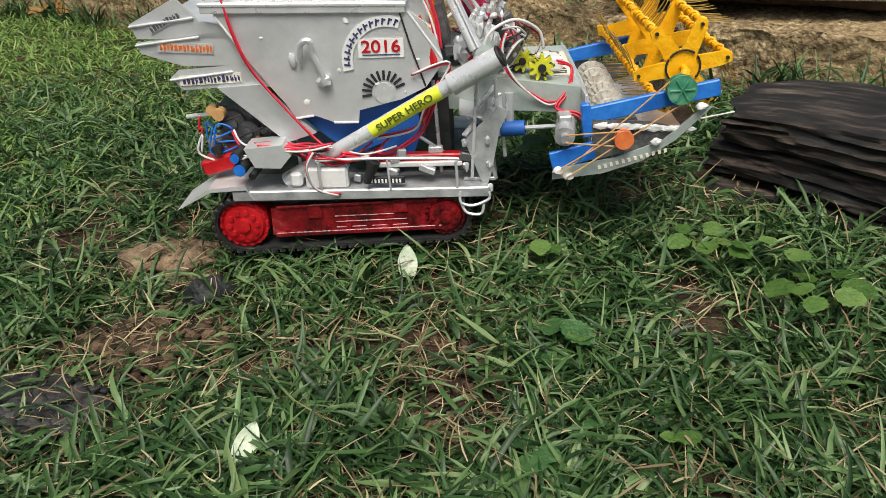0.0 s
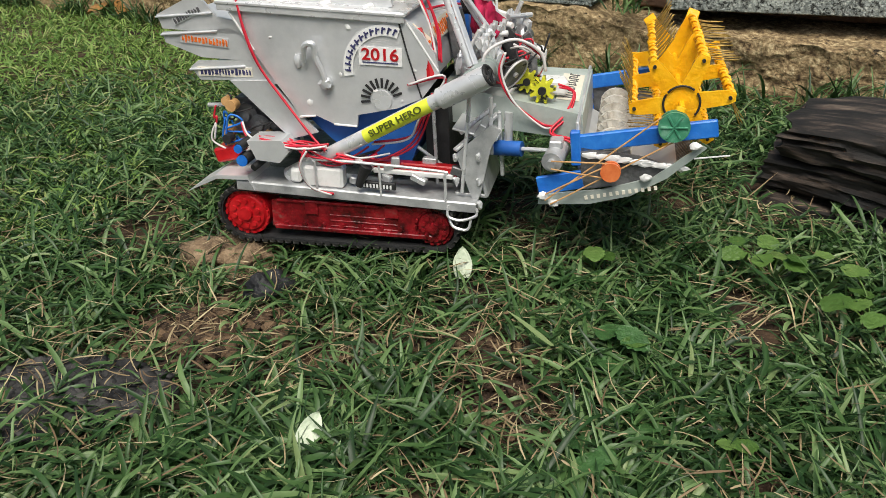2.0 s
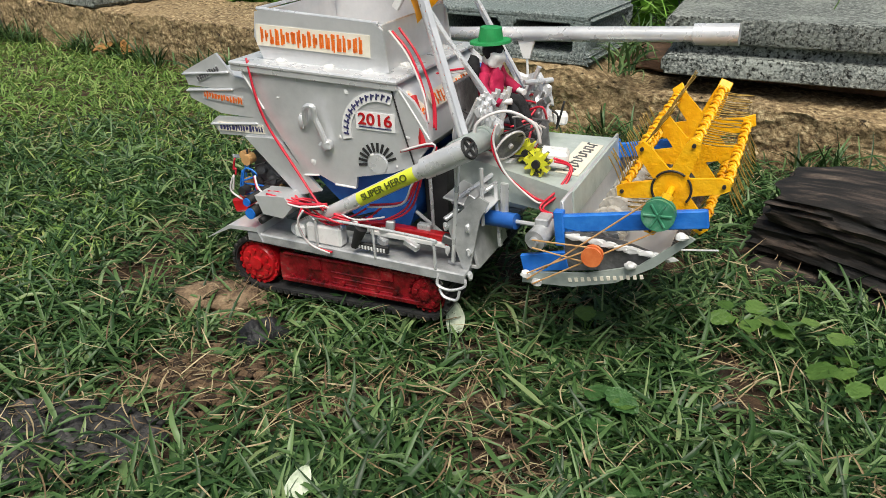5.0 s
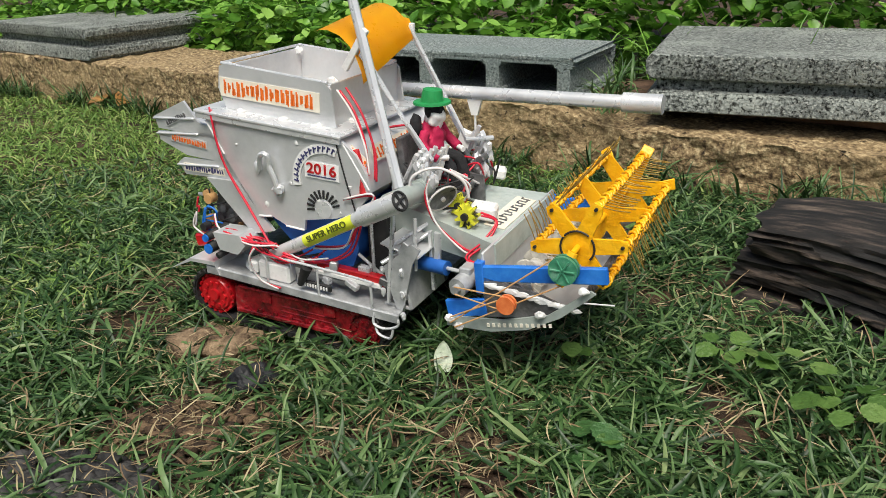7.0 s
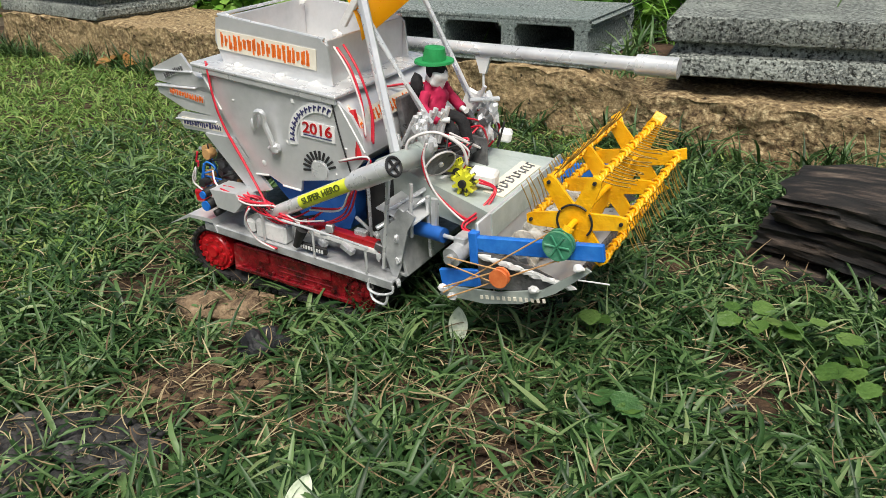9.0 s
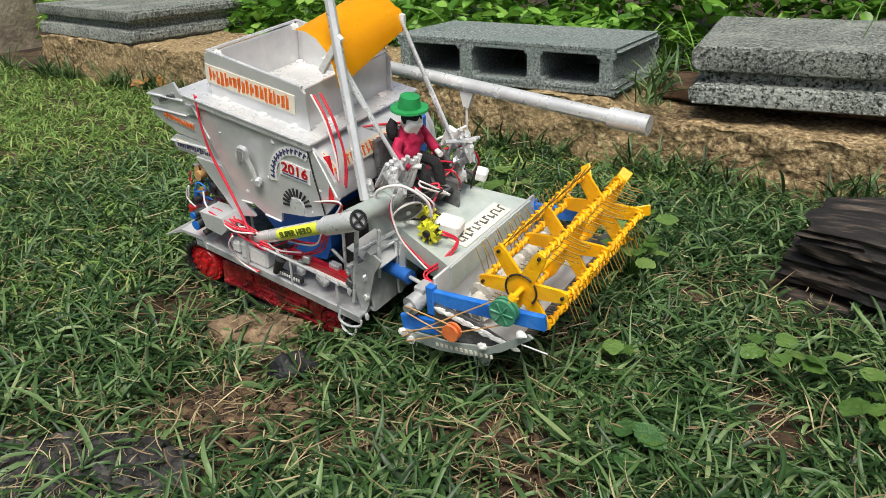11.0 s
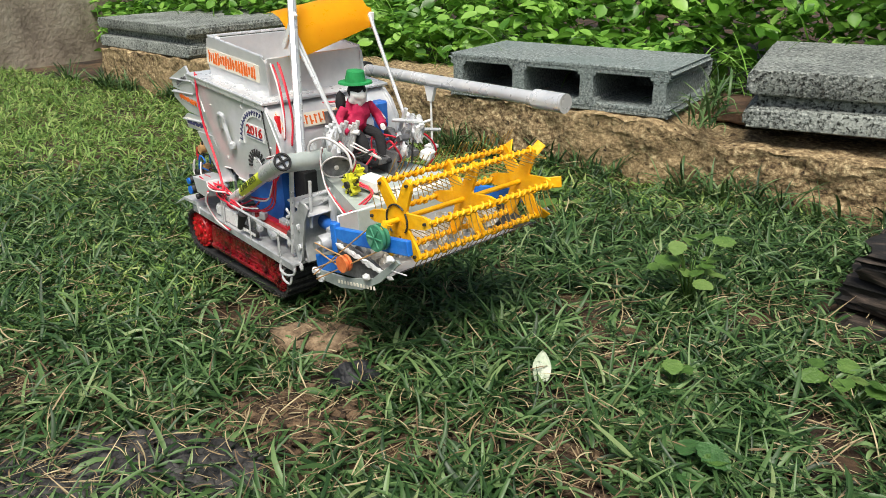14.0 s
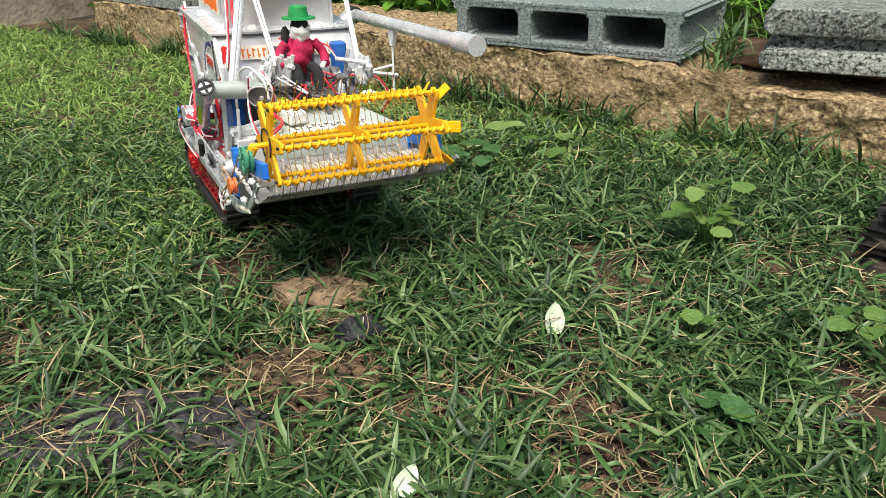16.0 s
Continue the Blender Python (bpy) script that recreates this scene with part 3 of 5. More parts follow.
def grow_grass():
    rng = random.Random(11)
    near, dry, far = [], [], []
    tries = 0
    while len(near) < 66000 and tries < 120000:
        tries += 1
        y = 0.16 + 1.05 * rng.random() ** 1.1
        x = 0.06 + rng.uniform(-1, 1) * (0.22 + 0.72 * y)
        if on_log(x, y) or behind_ledge(x, y) > -0.01 or rng.random() < 0.99 * bare(x, y):
            continue
        if rng.random() < (0.34 if y < 0.8 else max(0, (y - 0.8) * 1.9)):
            continue
        z = ground_height(x, y)
        az0 = rng.uniform(0, 6.28)
        stem = rng.uniform(0.0, 0.034)
        lean = (math.cos(az0), math.sin(az0))
        tall = 0.75 + 0.6 * noise.noise(Vector((x * 6, y * 6, 9)))
        for i in range(rng.choice((3, 4, 5, 6))):
            az = az0 + rng.uniform(-1.5, 1.5) + (math.pi if rng.random() < 0.3 else 0)
            ln = (0.014 + 0.034 * rng.random() ** 1.3) * (0.7 + 0.5 * tall)
            s = stem * rng.random()
            near.append(blade(rng, x + lean[0] * s, y + lean[1] * s, z + 0.002 + 0.42 * s, az, ln, 0.0007 + 0.0015 * rng.random() ** 1.2, rng.uniform(-0.1, 1.0), rng.uniform(0.1, 2.0)))
    strip_mesh("grass", near, [GRASS], "short tangled green lawn grass, wet and uneven", "grass")
    for i in range(23000):
        y = 0.16 + 1.05 * rng.random() ** 1.2
        x = 0.06 + rng.uniform(-1, 1) * (0.22 + 0.72 * y)
        if on_log(x, y) or behind_ledge(x, y) > -0.01:
            continue
        if rng.random() > 0.38 + 0.8 * bare(x, y):
            continue
        dry.append(blade(rng, x, y, 0.004 + 0.022 * rng.random() ** 2, rng.uniform(0, 6.28), 0.008 + 0.038 * rng.random() ** 1.9, rng.uniform(0.0003, 0.0007), rng.uniform(-0.15, 0.4), rng.uniform(-0.3, 0.6)))
    strip_mesh("dry_grass", dry, [STRAW], "dead straw and dry grass stems on the soil", "dry grass")
    while len(far) < 62000:
        y = 0.62 + 2.3 * rng.random() ** 1.15
        x = rng.uniform(-2.1, 0.75)
        if (y < 0.95 and x > -0.22) or behind_ledge(x, y) > -0.005 or (x < -1.1 and y > 2.5):
            continue
        if rng.random() < 0.45 - 0.9 * noise.noise(Vector((x * 9, y * 9, 4))) - 0.5:
            continue
        ln = rng.uniform(0.014, 0.036)
        far.append(blade(rng, x, y, ground_height(x, y) + 0.006 * rng.random(), rng.uniform(0, 6.28), ln, rng.uniform(0.0007, 0.0019), rng.uniform(0.1, 1.2), rng.uniform(0.4, 2.0)))
    strip_mesh("lawn_grass", far, [GRASS_FAR_LIT], "clipped lawn grass running up to the ledge, coloured paler for its brighter light", "grass")
    rest = []
    while len(rest) < 24000:
        x, y = rng.uniform(-2.6, 1.7), rng.uniform(-1.6, 0.95)
        if (abs(x - 0.06) < 0.22 + 0.72 * y and y > 0.16) or behind_ledge(x, y) > -0.02 or on_log(x, y):
            continue
        rest.append(blade(rng, x, y, ground_height(x, y), rng.uniform(0, 6.28), rng.uniform(0.02, 0.06), rng.uniform(0.0015, 0.0035), rng.uniform(0.2, 1.1), rng.uniform(0.4, 1.6)))
    strip_mesh("outer_grass", rest, [GRASS], "green lawn grass all round the open ground", "grass")
    tuft = []
    for i in range(420):
        s = rng.uniform(-0.2, 2.2)
        c = LEDGE_A + LDIR * (s + 0.02 * rng.gauss(0, 1)) - LNOR * rng.uniform(0.005, 0.03)
        if noise.noise(Vector((s * 7, 0, 0))) < -0.12:
            continue
        for k in range(5):
            tuft.append(blade(rng, c.x, c.y, 0.005, rng.uniform(0, 6.28), rng.uniform(0.03, 0.085), rng.uniform(0.001, 0.0022), rng.uniform(0.6, 1.45), rng.uniform(0.4, 1.7)))
    for cx, cy, cz, num in ((0.385, 1.095, 0.1, 22), (0.41, 1.14, 0.11, 26), (0.46, 1.3, 0.1, 60), (0.11, 1.33, 0.165, 2)):
        for k in range(num):
            tuft.append(blade(rng, cx + rng.gauss(0, 0.012), cy + rng.gauss(0, 0.012), cz, rng.uniform(0, 6.28), rng.uniform(0.04, 0.11), rng.uniform(0.001, 0.0024), rng.uniform(0.5, 1.4), rng.uniform(0.8, 2.4)))
    strip_mesh("grass_tufts", tuft, [GRASS], "longer green grass tufts growing along the ledge", "grass")


grow_grass()


def leaf_bm(bm, m, length, width, scallop=0.0, cup=0.2, fold=0.15, n=10):
    """One leaf blade from the origin along x, gently cupped, under the pose m."""
    mid, edge_l, edge_r = [], [], []
    for i in range(n + 1):
        t = i / n
        w = width * math.sin(math.pi * min(1, t * 0.94 + 0.06)) ** 0.7 * (1 + scallop * math.cos(t * 34))
        zz = cup * length * (t - t * t) * 1.2
        mid.append(bm.verts.new(m @ Vector((length * t, 0, zz - fold * width * 0.5))))
        edge_l.append(bm.verts.new(m @ Vector((length * t, w, zz + fold * width * 0.4 * math.sin(t * 9)))))
        edge_r.append(bm.verts.new(m @ Vector((length * t, -w, zz + fold * width * 0.4 * math.cos(t * 8)))))
    for a, b in ((edge_r, mid), (mid, edge_l)):
        for i in range(n):
            bm.faces.new((a[i], a[i + 1], b[i + 1], b[i])).smooth = True


def weed(x, y, spread, count, size, material, label, seed, height=0.03, slim=0.85):
    rng = random.Random(seed)
    root = tagged(new("weed_plant"), label, "weed", "broad leaved weeds in the grass")
    root.location = (x, y, 0)
    for i in range(count):
        a = 6.28 * i / count + rng.uniform(-0.5, 0.5)
        r = spread * rng.uniform(0.35, 1.0)
        z = height * rng.uniform(0.6, 1.2)
        ln = size * rng.uniform(0.75, 1.2)
        px, py = r * math.cos(a), r * math.sin(a)
        bm = bmesh.new()
        m = pose(px, py, z, rng.uniform(-16, 16), rng.uniform(-5, 22), math.degrees(a) + rng.uniform(-50, 50)) @ Matrix.Translation((-ln * 0.5, 0, 0))
        leaf_bm(bm, m, ln, ln * slim * 0.55, 0.09, n=22)
        part("leaf", bm, material, root)
        bm = bmesh.new()
        tube(bm, [(0, 0, 0.002), (px * 0.5, py * 0.5, z * 0.75), (px, py, z - 0.001)], 0.0007, 5, 3)
        part("stem", bm, material, root)
    return root


weed(0.374, 0.530, 0.038, 9, 0.017, WEED, "round scalloped bright green weed beside the log", 1)
weed(0.415, 0.452, 0.036, 9, 0.021, WEED, "round scalloped bright green weed with broad leaves", 2)
weed(0.235, 0.548, 0.013, 3, 0.016, WEED, "small round leaved green weed in the grass", 3)
weed(0.222, 0.582, 0.012, 3, 0.011, DARKWEED, "tiny round leaved green weed in the grass", 13, 0.02)
weed(0.288, 0.715, 0.038, 20, 0.021, WEED, "leafy bright green weed standing above the grass", 4, 0.06)
weed(0.222, 0.427, 0.016, 4, 0.022, DARKWEED, "dull green weed with a pale edged broad leaf", 5, 0.025, 0.7)
weed(0.220, 0.358, 0.016, 3, 0.014, DARKWEED, "small dull green weed in the grass", 9, 0.02)
weed(0.269, 0.334, 0.008, 2, 0.013, WEED, "single round yellow green weed leaf in the grass", 14, 0.02)
weed(0.192, 0.334, 0.016, 3, 0.017, DARKWEED, "low dull green weed under the grass", 15, 0.014)
weed(-0.050, 0.366, 0.022, 5, 0.024, DARKWEED, "dull green low weed among the grass", 6, 0.016, 0.7)
weed(0.06, 0.955, 0.045, 6, 0.036, DARKWEED, "broad leaved weed growing before the ledge", 7, 0.035, 0.75)
weed(0.155, 1.0, 0.05, 5, 0.03, WEED, "small green weed in the lawn", 8, 0.03)
weed(0.142, 0.556, 0.016, 4, 0.016, DARKWEED, "tiny green weed beside a pale leaf", 12, 0.016)


def fallen_leaf(x, y, z, rx, ry, rz, length, width, material, label):
    bm = bmesh.new()
    leaf_bm(bm, Matrix(), length, width, 0, 0.25, 0.5)
    ob = part("fallen_leaf", bm, material)
    ob.matrix_world = pose(x, y, z, rx, ry, rz)
    tagged(ob, label, "leaf", "fallen leaves on the grass")


fallen_leaf(0.124, 0.545, 0.012, 25, -62, 70, 0.026, 0.006, PALELEAF, "small pale silvery leaf standing in the grass")
fallen_leaf(0.131, 0.545, 0.012, -20, -60, 100, 0.026, 0.006, PALELEAF, "small pale silvery leaf standing in the grass")
fallen_leaf(0.020, 0.352, 0.012, 30, -35, 60, 0.028, 0.007, PALELEAF, "pale dried leaf lying on the grass")
fallen_leaf(0.226, 0.424, 0.028, 10, 10, 10, 0.022, 0.005, WEED, "pale green leaf tip in the weeds")
fallen_leaf(0.07, 1.0, 0.048, 12, -6, -10, 0.055, 0.011, WEED, "long pale green leaf lying over the weeds")
fallen_leaf(-0.6, 1.70, 0.02, 10, -15, 20, 0.07, 0.016, DRYLEAF, "curled brown dry leaf on the lawn")
fallen_leaf(-0.52, 1.66, 0.025, 30, -20, 80, 0.06, 0.018, DRYLEAF, "curled brown dry leaf on the lawn")
fallen_leaf(-0.62, 1.80, 0.03, 0, 0, 20, 0.06, 0.01, DRYLEAF, "brown dry leaf against the ledge")


def bushes():
    rng = random.Random(21)
    bm = bmesh.new()
    quads = []
    for i in range(46000):
        s = rng.uniform(-1.4, 3.2)
        back = 0.25 + 1.35 * rng.random() ** 1.3
        hump = 0.15 + 0.62 * min(1, (back - 0.2) * 0.9) + 0.12 * noise.noise(Vector((s * 4, back * 4, 0)))
        c = LEDGE_A + LDIR * s + LNOR * back + Vector((0, 0, hump * (0.12 + 0.88 * rng.random() ** 0.6)))
        if c.x < -1.15 or (s > 1.4 and back < 0.45):
            continue
        quads.append((c, 0.012 + 0.030 * rng.random() ** 1.5 + 0.014 * back, rng.uniform(0, 6.28), rng.uniform(-20, 50), rng.uniform(-35, 35)))
    V, Fc = [], []
    for c, ln, az, tip, rol in quads:
        m = Matrix.Translation(c) @ pose(0, 0, 0, rol, tip, math.degrees(az))
        b = len(V)
        for t, w in ((0, 0.02), (0.25, 0.30), (0.55, 0.34), (0.8, 0.2), (1, 0.01)):
            zz = 0.22 * ln * (t - t * t)
            V += [tuple(m @ Vector((ln * t, -w * ln, zz + 0.06 * ln))), tuple(m @ Vector((ln * t, 0, zz - 0.02 * ln))), tuple(m @ Vector((ln * t, w * ln, zz + 0.06 * ln)))]
        for k in range(4):
            o = b + 3 * k
            Fc += [(o, o + 1, o + 4, o + 3), (o + 1, o + 2, o + 5, o + 4)]
    me = bpy.data.meshes.new("undergrowth")
    me.from_pydata(V, [], Fc)
    me.materials.append(BUSH)
    me.polygons.foreach_set("use_smooth", [True] * len(Fc))
    tagged(new("undergrowth", me), "dense bright green leafy undergrowth behind the ledge", "undergrowth", kind="stuff")
    bm.free()
    strips = []
    for i in range(900):
        s, back = rng.uniform(-0.5, 3.0), rng.uniform(0.24, 0.6)
        c = LEDGE_A + LDIR * s + LNOR * back
        strips.append(blade(rng, c.x, c.y, 0.06, rng.uniform(0, 6.28), rng.uniform(0.08, 0.24), rng.uniform(0.001, 0.0024), rng.uniform(0.8, 1.5), rng.uniform(0.6, 2.2)))
    strip_mesh("tall_grass", strips, [BUSH], "long arching grass leaves behind the ledge", "grass")


bushes()


# ---- model harvester: x ahead, y to its left, z up ----
MID = -0.011
harvester = tagged(new("model_harvester"), "silver handmade model combine harvester on red tracks, with yellow reel", "model harvester")


def add(name, bm, material, label="", parent=None, sm=True, angle=35):
    ob = part(name, bm, material, parent or harvester, label)
    return smooth(ob, angle) if sm else ob


def track_path(n):
    """Points and headings round a track: rear sprocket, front idler."""
    a, ra, b, rb = (0.0, 0.034), 0.0225, (0.166, 0.029), 0.019
    out = []
    segs = [("line", (a[0], a[1] + ra), (b[0], b[1] + rb)), ("arc", b, rb, 90, -90), ("line", (b[0], b[1] - rb), (a[0], a[1] - ra)), ("arc", a, ra, -90, -270)]
    for s in segs:
        if s[0] == "line":
            L = math.dist(s[1], s[2])
            k = round(n * L / 0.47)
            for i in range(k):
                t = i / k
                out.append((s[1][0] + t * (s[2][0] - s[1][0]), s[1][1] + t * (s[2][1] - s[1][1]), math.atan2(s[2][1] - s[1][1], s[2][0] - s[1][0])))
        else:
            L = math.pi * s[2]
            k = round(n * L / 0.47)
            for i in range(k):
                t = radians(s[3] + (s[4] - s[3]) * i / k)
                out.append((s[1][0] + s[2] * math.cos(t), s[1][1] + s[2] * math.sin(t), t - math.pi / 2))
    return out


wheels, cleat_mesh = [], None
for side, yc in ((-1, -0.080), (1, 0.058)):
    loop = track_path(64)
    bm = bmesh.new()
    rings = []
    for x, z, a in loop:
        nx, nz = -math.sin(a), math.cos(a)
        rings.append([bm.verts.new((x + h * nx, yc + w, z + h * nz)) for w, h in ((-0.0165, -0.0012), (0.0165, -0.0012), (0.0165, 0.0012), (-0.0165, 0.0012))])
    for r0, r1 in zip(rings, rings[1:] + rings[:1]):
        for k in range(4):
            bm.faces.new((r0[k], r1[k], r1[(k + 1) % 4], r0[(k + 1) % 4]))
    belt = add("track_belt", bm, BLACK, "black rubber crawler track with cleats", sm=False)
    if cleat_mesh is None:
        bm = bmesh.new()
        box(bm, (0, 0, 0), (0.0036, 0.035, 0.0030), bevel=0.0007)
        for w in (-0.0168, 0.0168):
            box(bm, (0, w, -0.0006), (0.0052, 0.0016, 0.0026), bevel=0)
        cleat = part("cleat", bm, CLEAT, belt)
        cleat_mesh = cleat.data
        cleat.matrix_basis = pose(loop[0][0], yc, loop[0][1] + 0.002, 0, 0, 0)
        todo = loop[1:]
    else:
        todo = loop
    for x, z, a in todo:
        cleat = new("cleat", cleat_mesh)
        cleat.parent = belt
        cleat.matrix_basis = pose(x - 0.002 * math.sin(a), yc, z + 0.002 * math.cos(a), 0, -math.degrees(a), 0)
    yo = yc + side * 0.0115
    for nm, cx, cz, r in (("sprocket", 0.0, 0.034, 0.0205), ("idler_wheel", 0.166, 0.029, 0.0165)):
        bm = bmesh.new()
        rod(bm, (0, -0.012, 0), (0, 0.012, 0), r, n=28)
        for s in (-1, 1):
            rod(bm, (0, s * 0.012, 0), (0, s * 0.0145, 0), r * 0.86, r * 0.78, n=28)
            rod(bm, (0, s * 0.0145, 0), (0, s * 0.0175, 0), r * 0.28, n=14)
            for k in range(10):
                a = 2 * math.pi * k / 10
                rod(bm, (r * 0.56 * math.cos(a), s * 0.0145, r * 0.56 * math.sin(a)), (r * 0.56 * math.cos(a), s * 0.0162, r * 0.56 * math.sin(a)), r * 0.11, n=8)
            for k in range(18):
                a = 2 * math.pi * k / 18
                box(bm, (r * 0.93 * math.cos(a), s * 0.0125, r * 0.93 * math.sin(a)), (r * 0.1, 0.003, r * 0.16), (0, -math.degrees(a), 0), bevel=0)
        wh = add(nm, bm, RED if nm == "sprocket" else SHADEDRED, "glossy red track wheel")
        wheels.append((wh, cx, yc, cz))
    bm = bmesh.new()
    prism(bm, [(0.022, 0.022), (0.024, 0.046), (0.16, 0.043), (0.172, 0.036), (0.172, 0.024), (0.16, 0.018)], yc + side * 0.0085, yc + side * 0.0120)
    for k, zz in enumerate((0.024, 0.029, 0.034)):
        box(bm, (0.105, yo, zz), (0.06, 0.002, 0.0018), (0, 1.5, 0))
    box(bm, (0.095, yo + side * 0.001, 0.0215), (0.14, 0.006, 0.004), (0, 1.2, 0))
    box(bm, (0.095, yo + side * 0.0005, 0.0455), (0.132, 0.004, 0.0025), (0, 1.2, 0))
    for k in range(8):
        rod(bm, (0.035 + 0.017 * k, yo - side * 0.002, 0.0255), (0.035 + 0.017 * k, yo + side * 0.003, 0.0255), 0.0022, n=8)
    for xx in (0.06, 0.13):
        box(bm, (xx, yo, 0.041), (0.012, 0.005, 0.012))
    add("track_frame", bm, SHADEDRED, "scratched red track side frame, the deck's shade put into its colour", sm=False)
    bm = bmesh.new()
    box(bm, (0.10, yc + side * 0.0, 0.0585), (0.205, 0.036, 0.003), (0, 3.2, 0))
    box(bm, (0.10, yc + side * 0.017, 0.0555), (0.205, 0.003, 0.008), (0, 3.2, 0))
    add("deck_plate", bm, DECK, "silver sheet deck above the track", sm=False)
    bm = bmesh.new()
    prism(bm, [(-0.049, 0.054), (-0.020, 0.070), (0.010, 0.071), (0.014, 0.058), (0.010, 0.067), (-0.019, 0.067)], yc - 0.02, yc + 0.02)
    add("mudguard", bm, SILVER, "bent silver rear mudguard", sm=False)

bm = bmesh.new()
box(bm, (0.10, MID, 0.056), (0.20, 0.13, 0.006), (0, 3.0, 0))
box(bm, (0.10, MID, 0.04), (0.17, 0.09, 0.02), (0, 1.5, 0))
add("chassis", bm, GREYMETAL, "dark metal chassis pan", sm=False)

# body
SIDE = [(0.008, 0.205), (0.150, 0.194), (0.163, 0.183), (0.172, 0.168), (0.175, 0.152), (0.160, 0.134), (0.140, 0.126), (0.107, 0.120), (0.105, 0.110), (0.086, 0.112), (0.071, 0.119), (0.057, 0.118), (0.050, 0.131), (0.040, 0.146), (0.024, 0.172)]
for y0, y1 in ((-0.0835, -0.0805), (0.0585, 0.0615)):
    bm = bmesh.new()
    prism(bm, SIDE, y0, y1)
    add("side_panel", bm, SILVER, "flat silver painted side panel", sm=False)
bm = bmesh.new()
prism(bm, [(0.012, 0.203), (0.147, 0.193), (0.162, 0.180), (0.170, 0.165), (0.171, 0.150), (0.150, 0.132), (0.10, 0.125), (0.055, 0.132), (0.03, 0.165)], -0.080, 0.058)
add("drum_housing", bm, SILVER, "silver curved front of the threshing drum", sm=True, angle=50)
bm = bmesh.new()
box(bm, (0.076, MID, 0.2025), (0.152, 0.152, 0.003), (0, 4.4, 0), bevel=0.0008)
box(bm, (0.076, -0.085, 0.2005), (0.15, 0.0025, 0.008), (0, 4.4, 0))
add("flange", bm, ALU, "bright bent flange round the hopper", sm=False)


def hopper_panel(y0, y1):
    b = bmesh.new()
    prism(b, [(0.022, 0.2085), (0.016, 0.226), (0.020, 0.245), (0.027, 0.247), (0.128, 0.236), (0.134, 0.231), (0.137, 0.2), (0.130, 0.199)], y0, y1)
    return b


for y0, y1 in ((-0.0685, -0.066), (0.044, 0.0465)):
    add("hopper_panel", hopper_panel(y0, y1), SILVER, sm=False)
for x, zc, h in ((0.0225, 0.226, 0.038), (0.131, 0.217, 0.036)):
    bm = bmesh.new()
    box(bm, (x, MID, zc), (0.0022, 0.110, h), (0, 2, 0))
    add("hopper_panel", bm, SILVER, sm=False)
bm = bmesh.new()
for y in (-0.0672, 0.0452):
    rod(bm, (0.022, y, 0.2475), (0.131, y, 0.236), 0.0014, n=8)
rod(bm, (0.0225, -0.0672, 0.2472), (0.0225, 0.0452, 0.2472), 0.0014, n=8)
add("hopper_rim", bm, ALU)
bm = bmesh.new()
rng = random.Random(3)
for x, y in ((0.04, -0.071), (0.085, -0.071), (0.12, -0.071), (0.135, -0.04), (0.135, 0.03), (0.028, -0.06), (0.028, 0.04), (0.125, -0.062), (0.125, 0.04)):
    blob(bm, (x, y, 0.2075 - 0.075 * x + 0.002), (0.005, 0.004, 0.003), x * 90, 0.5)
for i in range(18):
    x, z = rng.uniform(0.03, 0.16), rng.uniform(0.125, 0.195)
    if i < 9:
        x, z = 0.05 + 0.012 * i, 0.1985 - 0.0009 * i
    blob(bm, (x, -0.0838, z), (rng.uniform(0.0008, 0.003), 0.0006, rng.uniform(0.0008, 0.003)), i, 0.6, 1)
for x, y, z in ((0.025, -0.06, 0.243), (0.025, 0.038, 0.243), (0.06, 0.042, 0.215), (0.1, 0.042, 0.21), (0.05, -0.063, 0.215)):
    blob(bm, (x, y, z), (0.005, 0.003, 0.004), x * 70, 0.5)
tagged(add("glue_dab", bm, GLUE, "shiny white dabs of hot glue"), kind="stuff")


def decal(name, cx, cz, w, h, y, tilt, plate, letters, label, seed, bars=True):
    """A sticker on the right side with a row of bars for its lettering."""
    b = bmesh.new()
    box(b, (0, 0, 0), (w, 0.0006, h), bevel=0)
    ob = part(name, b, plate, harvester, label)
    ob.matrix_basis = pose(cx, y, cz, 0, tilt, 0)
    if bars:
        r = random.Random(seed)
        b = bmesh.new()
        x = -w * 0.46
        while x < w * 0.44:
            bw = r.uniform(0.0022, 0.0045) * min(1, h / 0.012)
            hh = h * r.uniform(0.45, 0.78)
            box(b, (x + bw / 2, -0.0006, r.uniform(-0.06, 0.06) * h), (bw * 0.42, 0.0006, hh), bevel=0)
            box(b, (x + bw * 0.7, -0.0006, r.choice((-1, 0, 1)) * hh * 0.38), (bw * r.uniform(0.7, 1.1), 0.0006, hh * 0.24), bevel=0)
            box(b, (x + bw, -0.0006, r.uniform(-0.2, 0.2) * hh), (bw * 0.36, 0.0006, hh * r.uniform(0.3, 0.9)), bevel=0)
            x += bw + 0.0016 * min(1, h / 0.012)
        part("lettering", b, letters, ob)
    return ob


decal("sticker", 0.071, 0.2235, 0.104, 0.0165, -0.0692, 4.5, CREAM, ORANGE, "cream sticker with orange lettering", 1)
bm = bmesh.new()
box(bm, (0, 0, 0), (0.034, 0.0006, 0.014), bevel=0)
plate = part("year_plate", bm, WHITEPLASTIC, harvester, "white sticker with the year 2016")
plate.matrix_basis = pose(0.1295, -0.0842, 0.1665, 0, 3, 0)
words("lettering", "2016", 0.0126, pose(0, -0.0007, 0.001, 90, 0, 0) @ Matrix.Diagonal((1.18, 1, 1, 1)), RED, plate, bold=0.0002)
bm = bmesh.new()
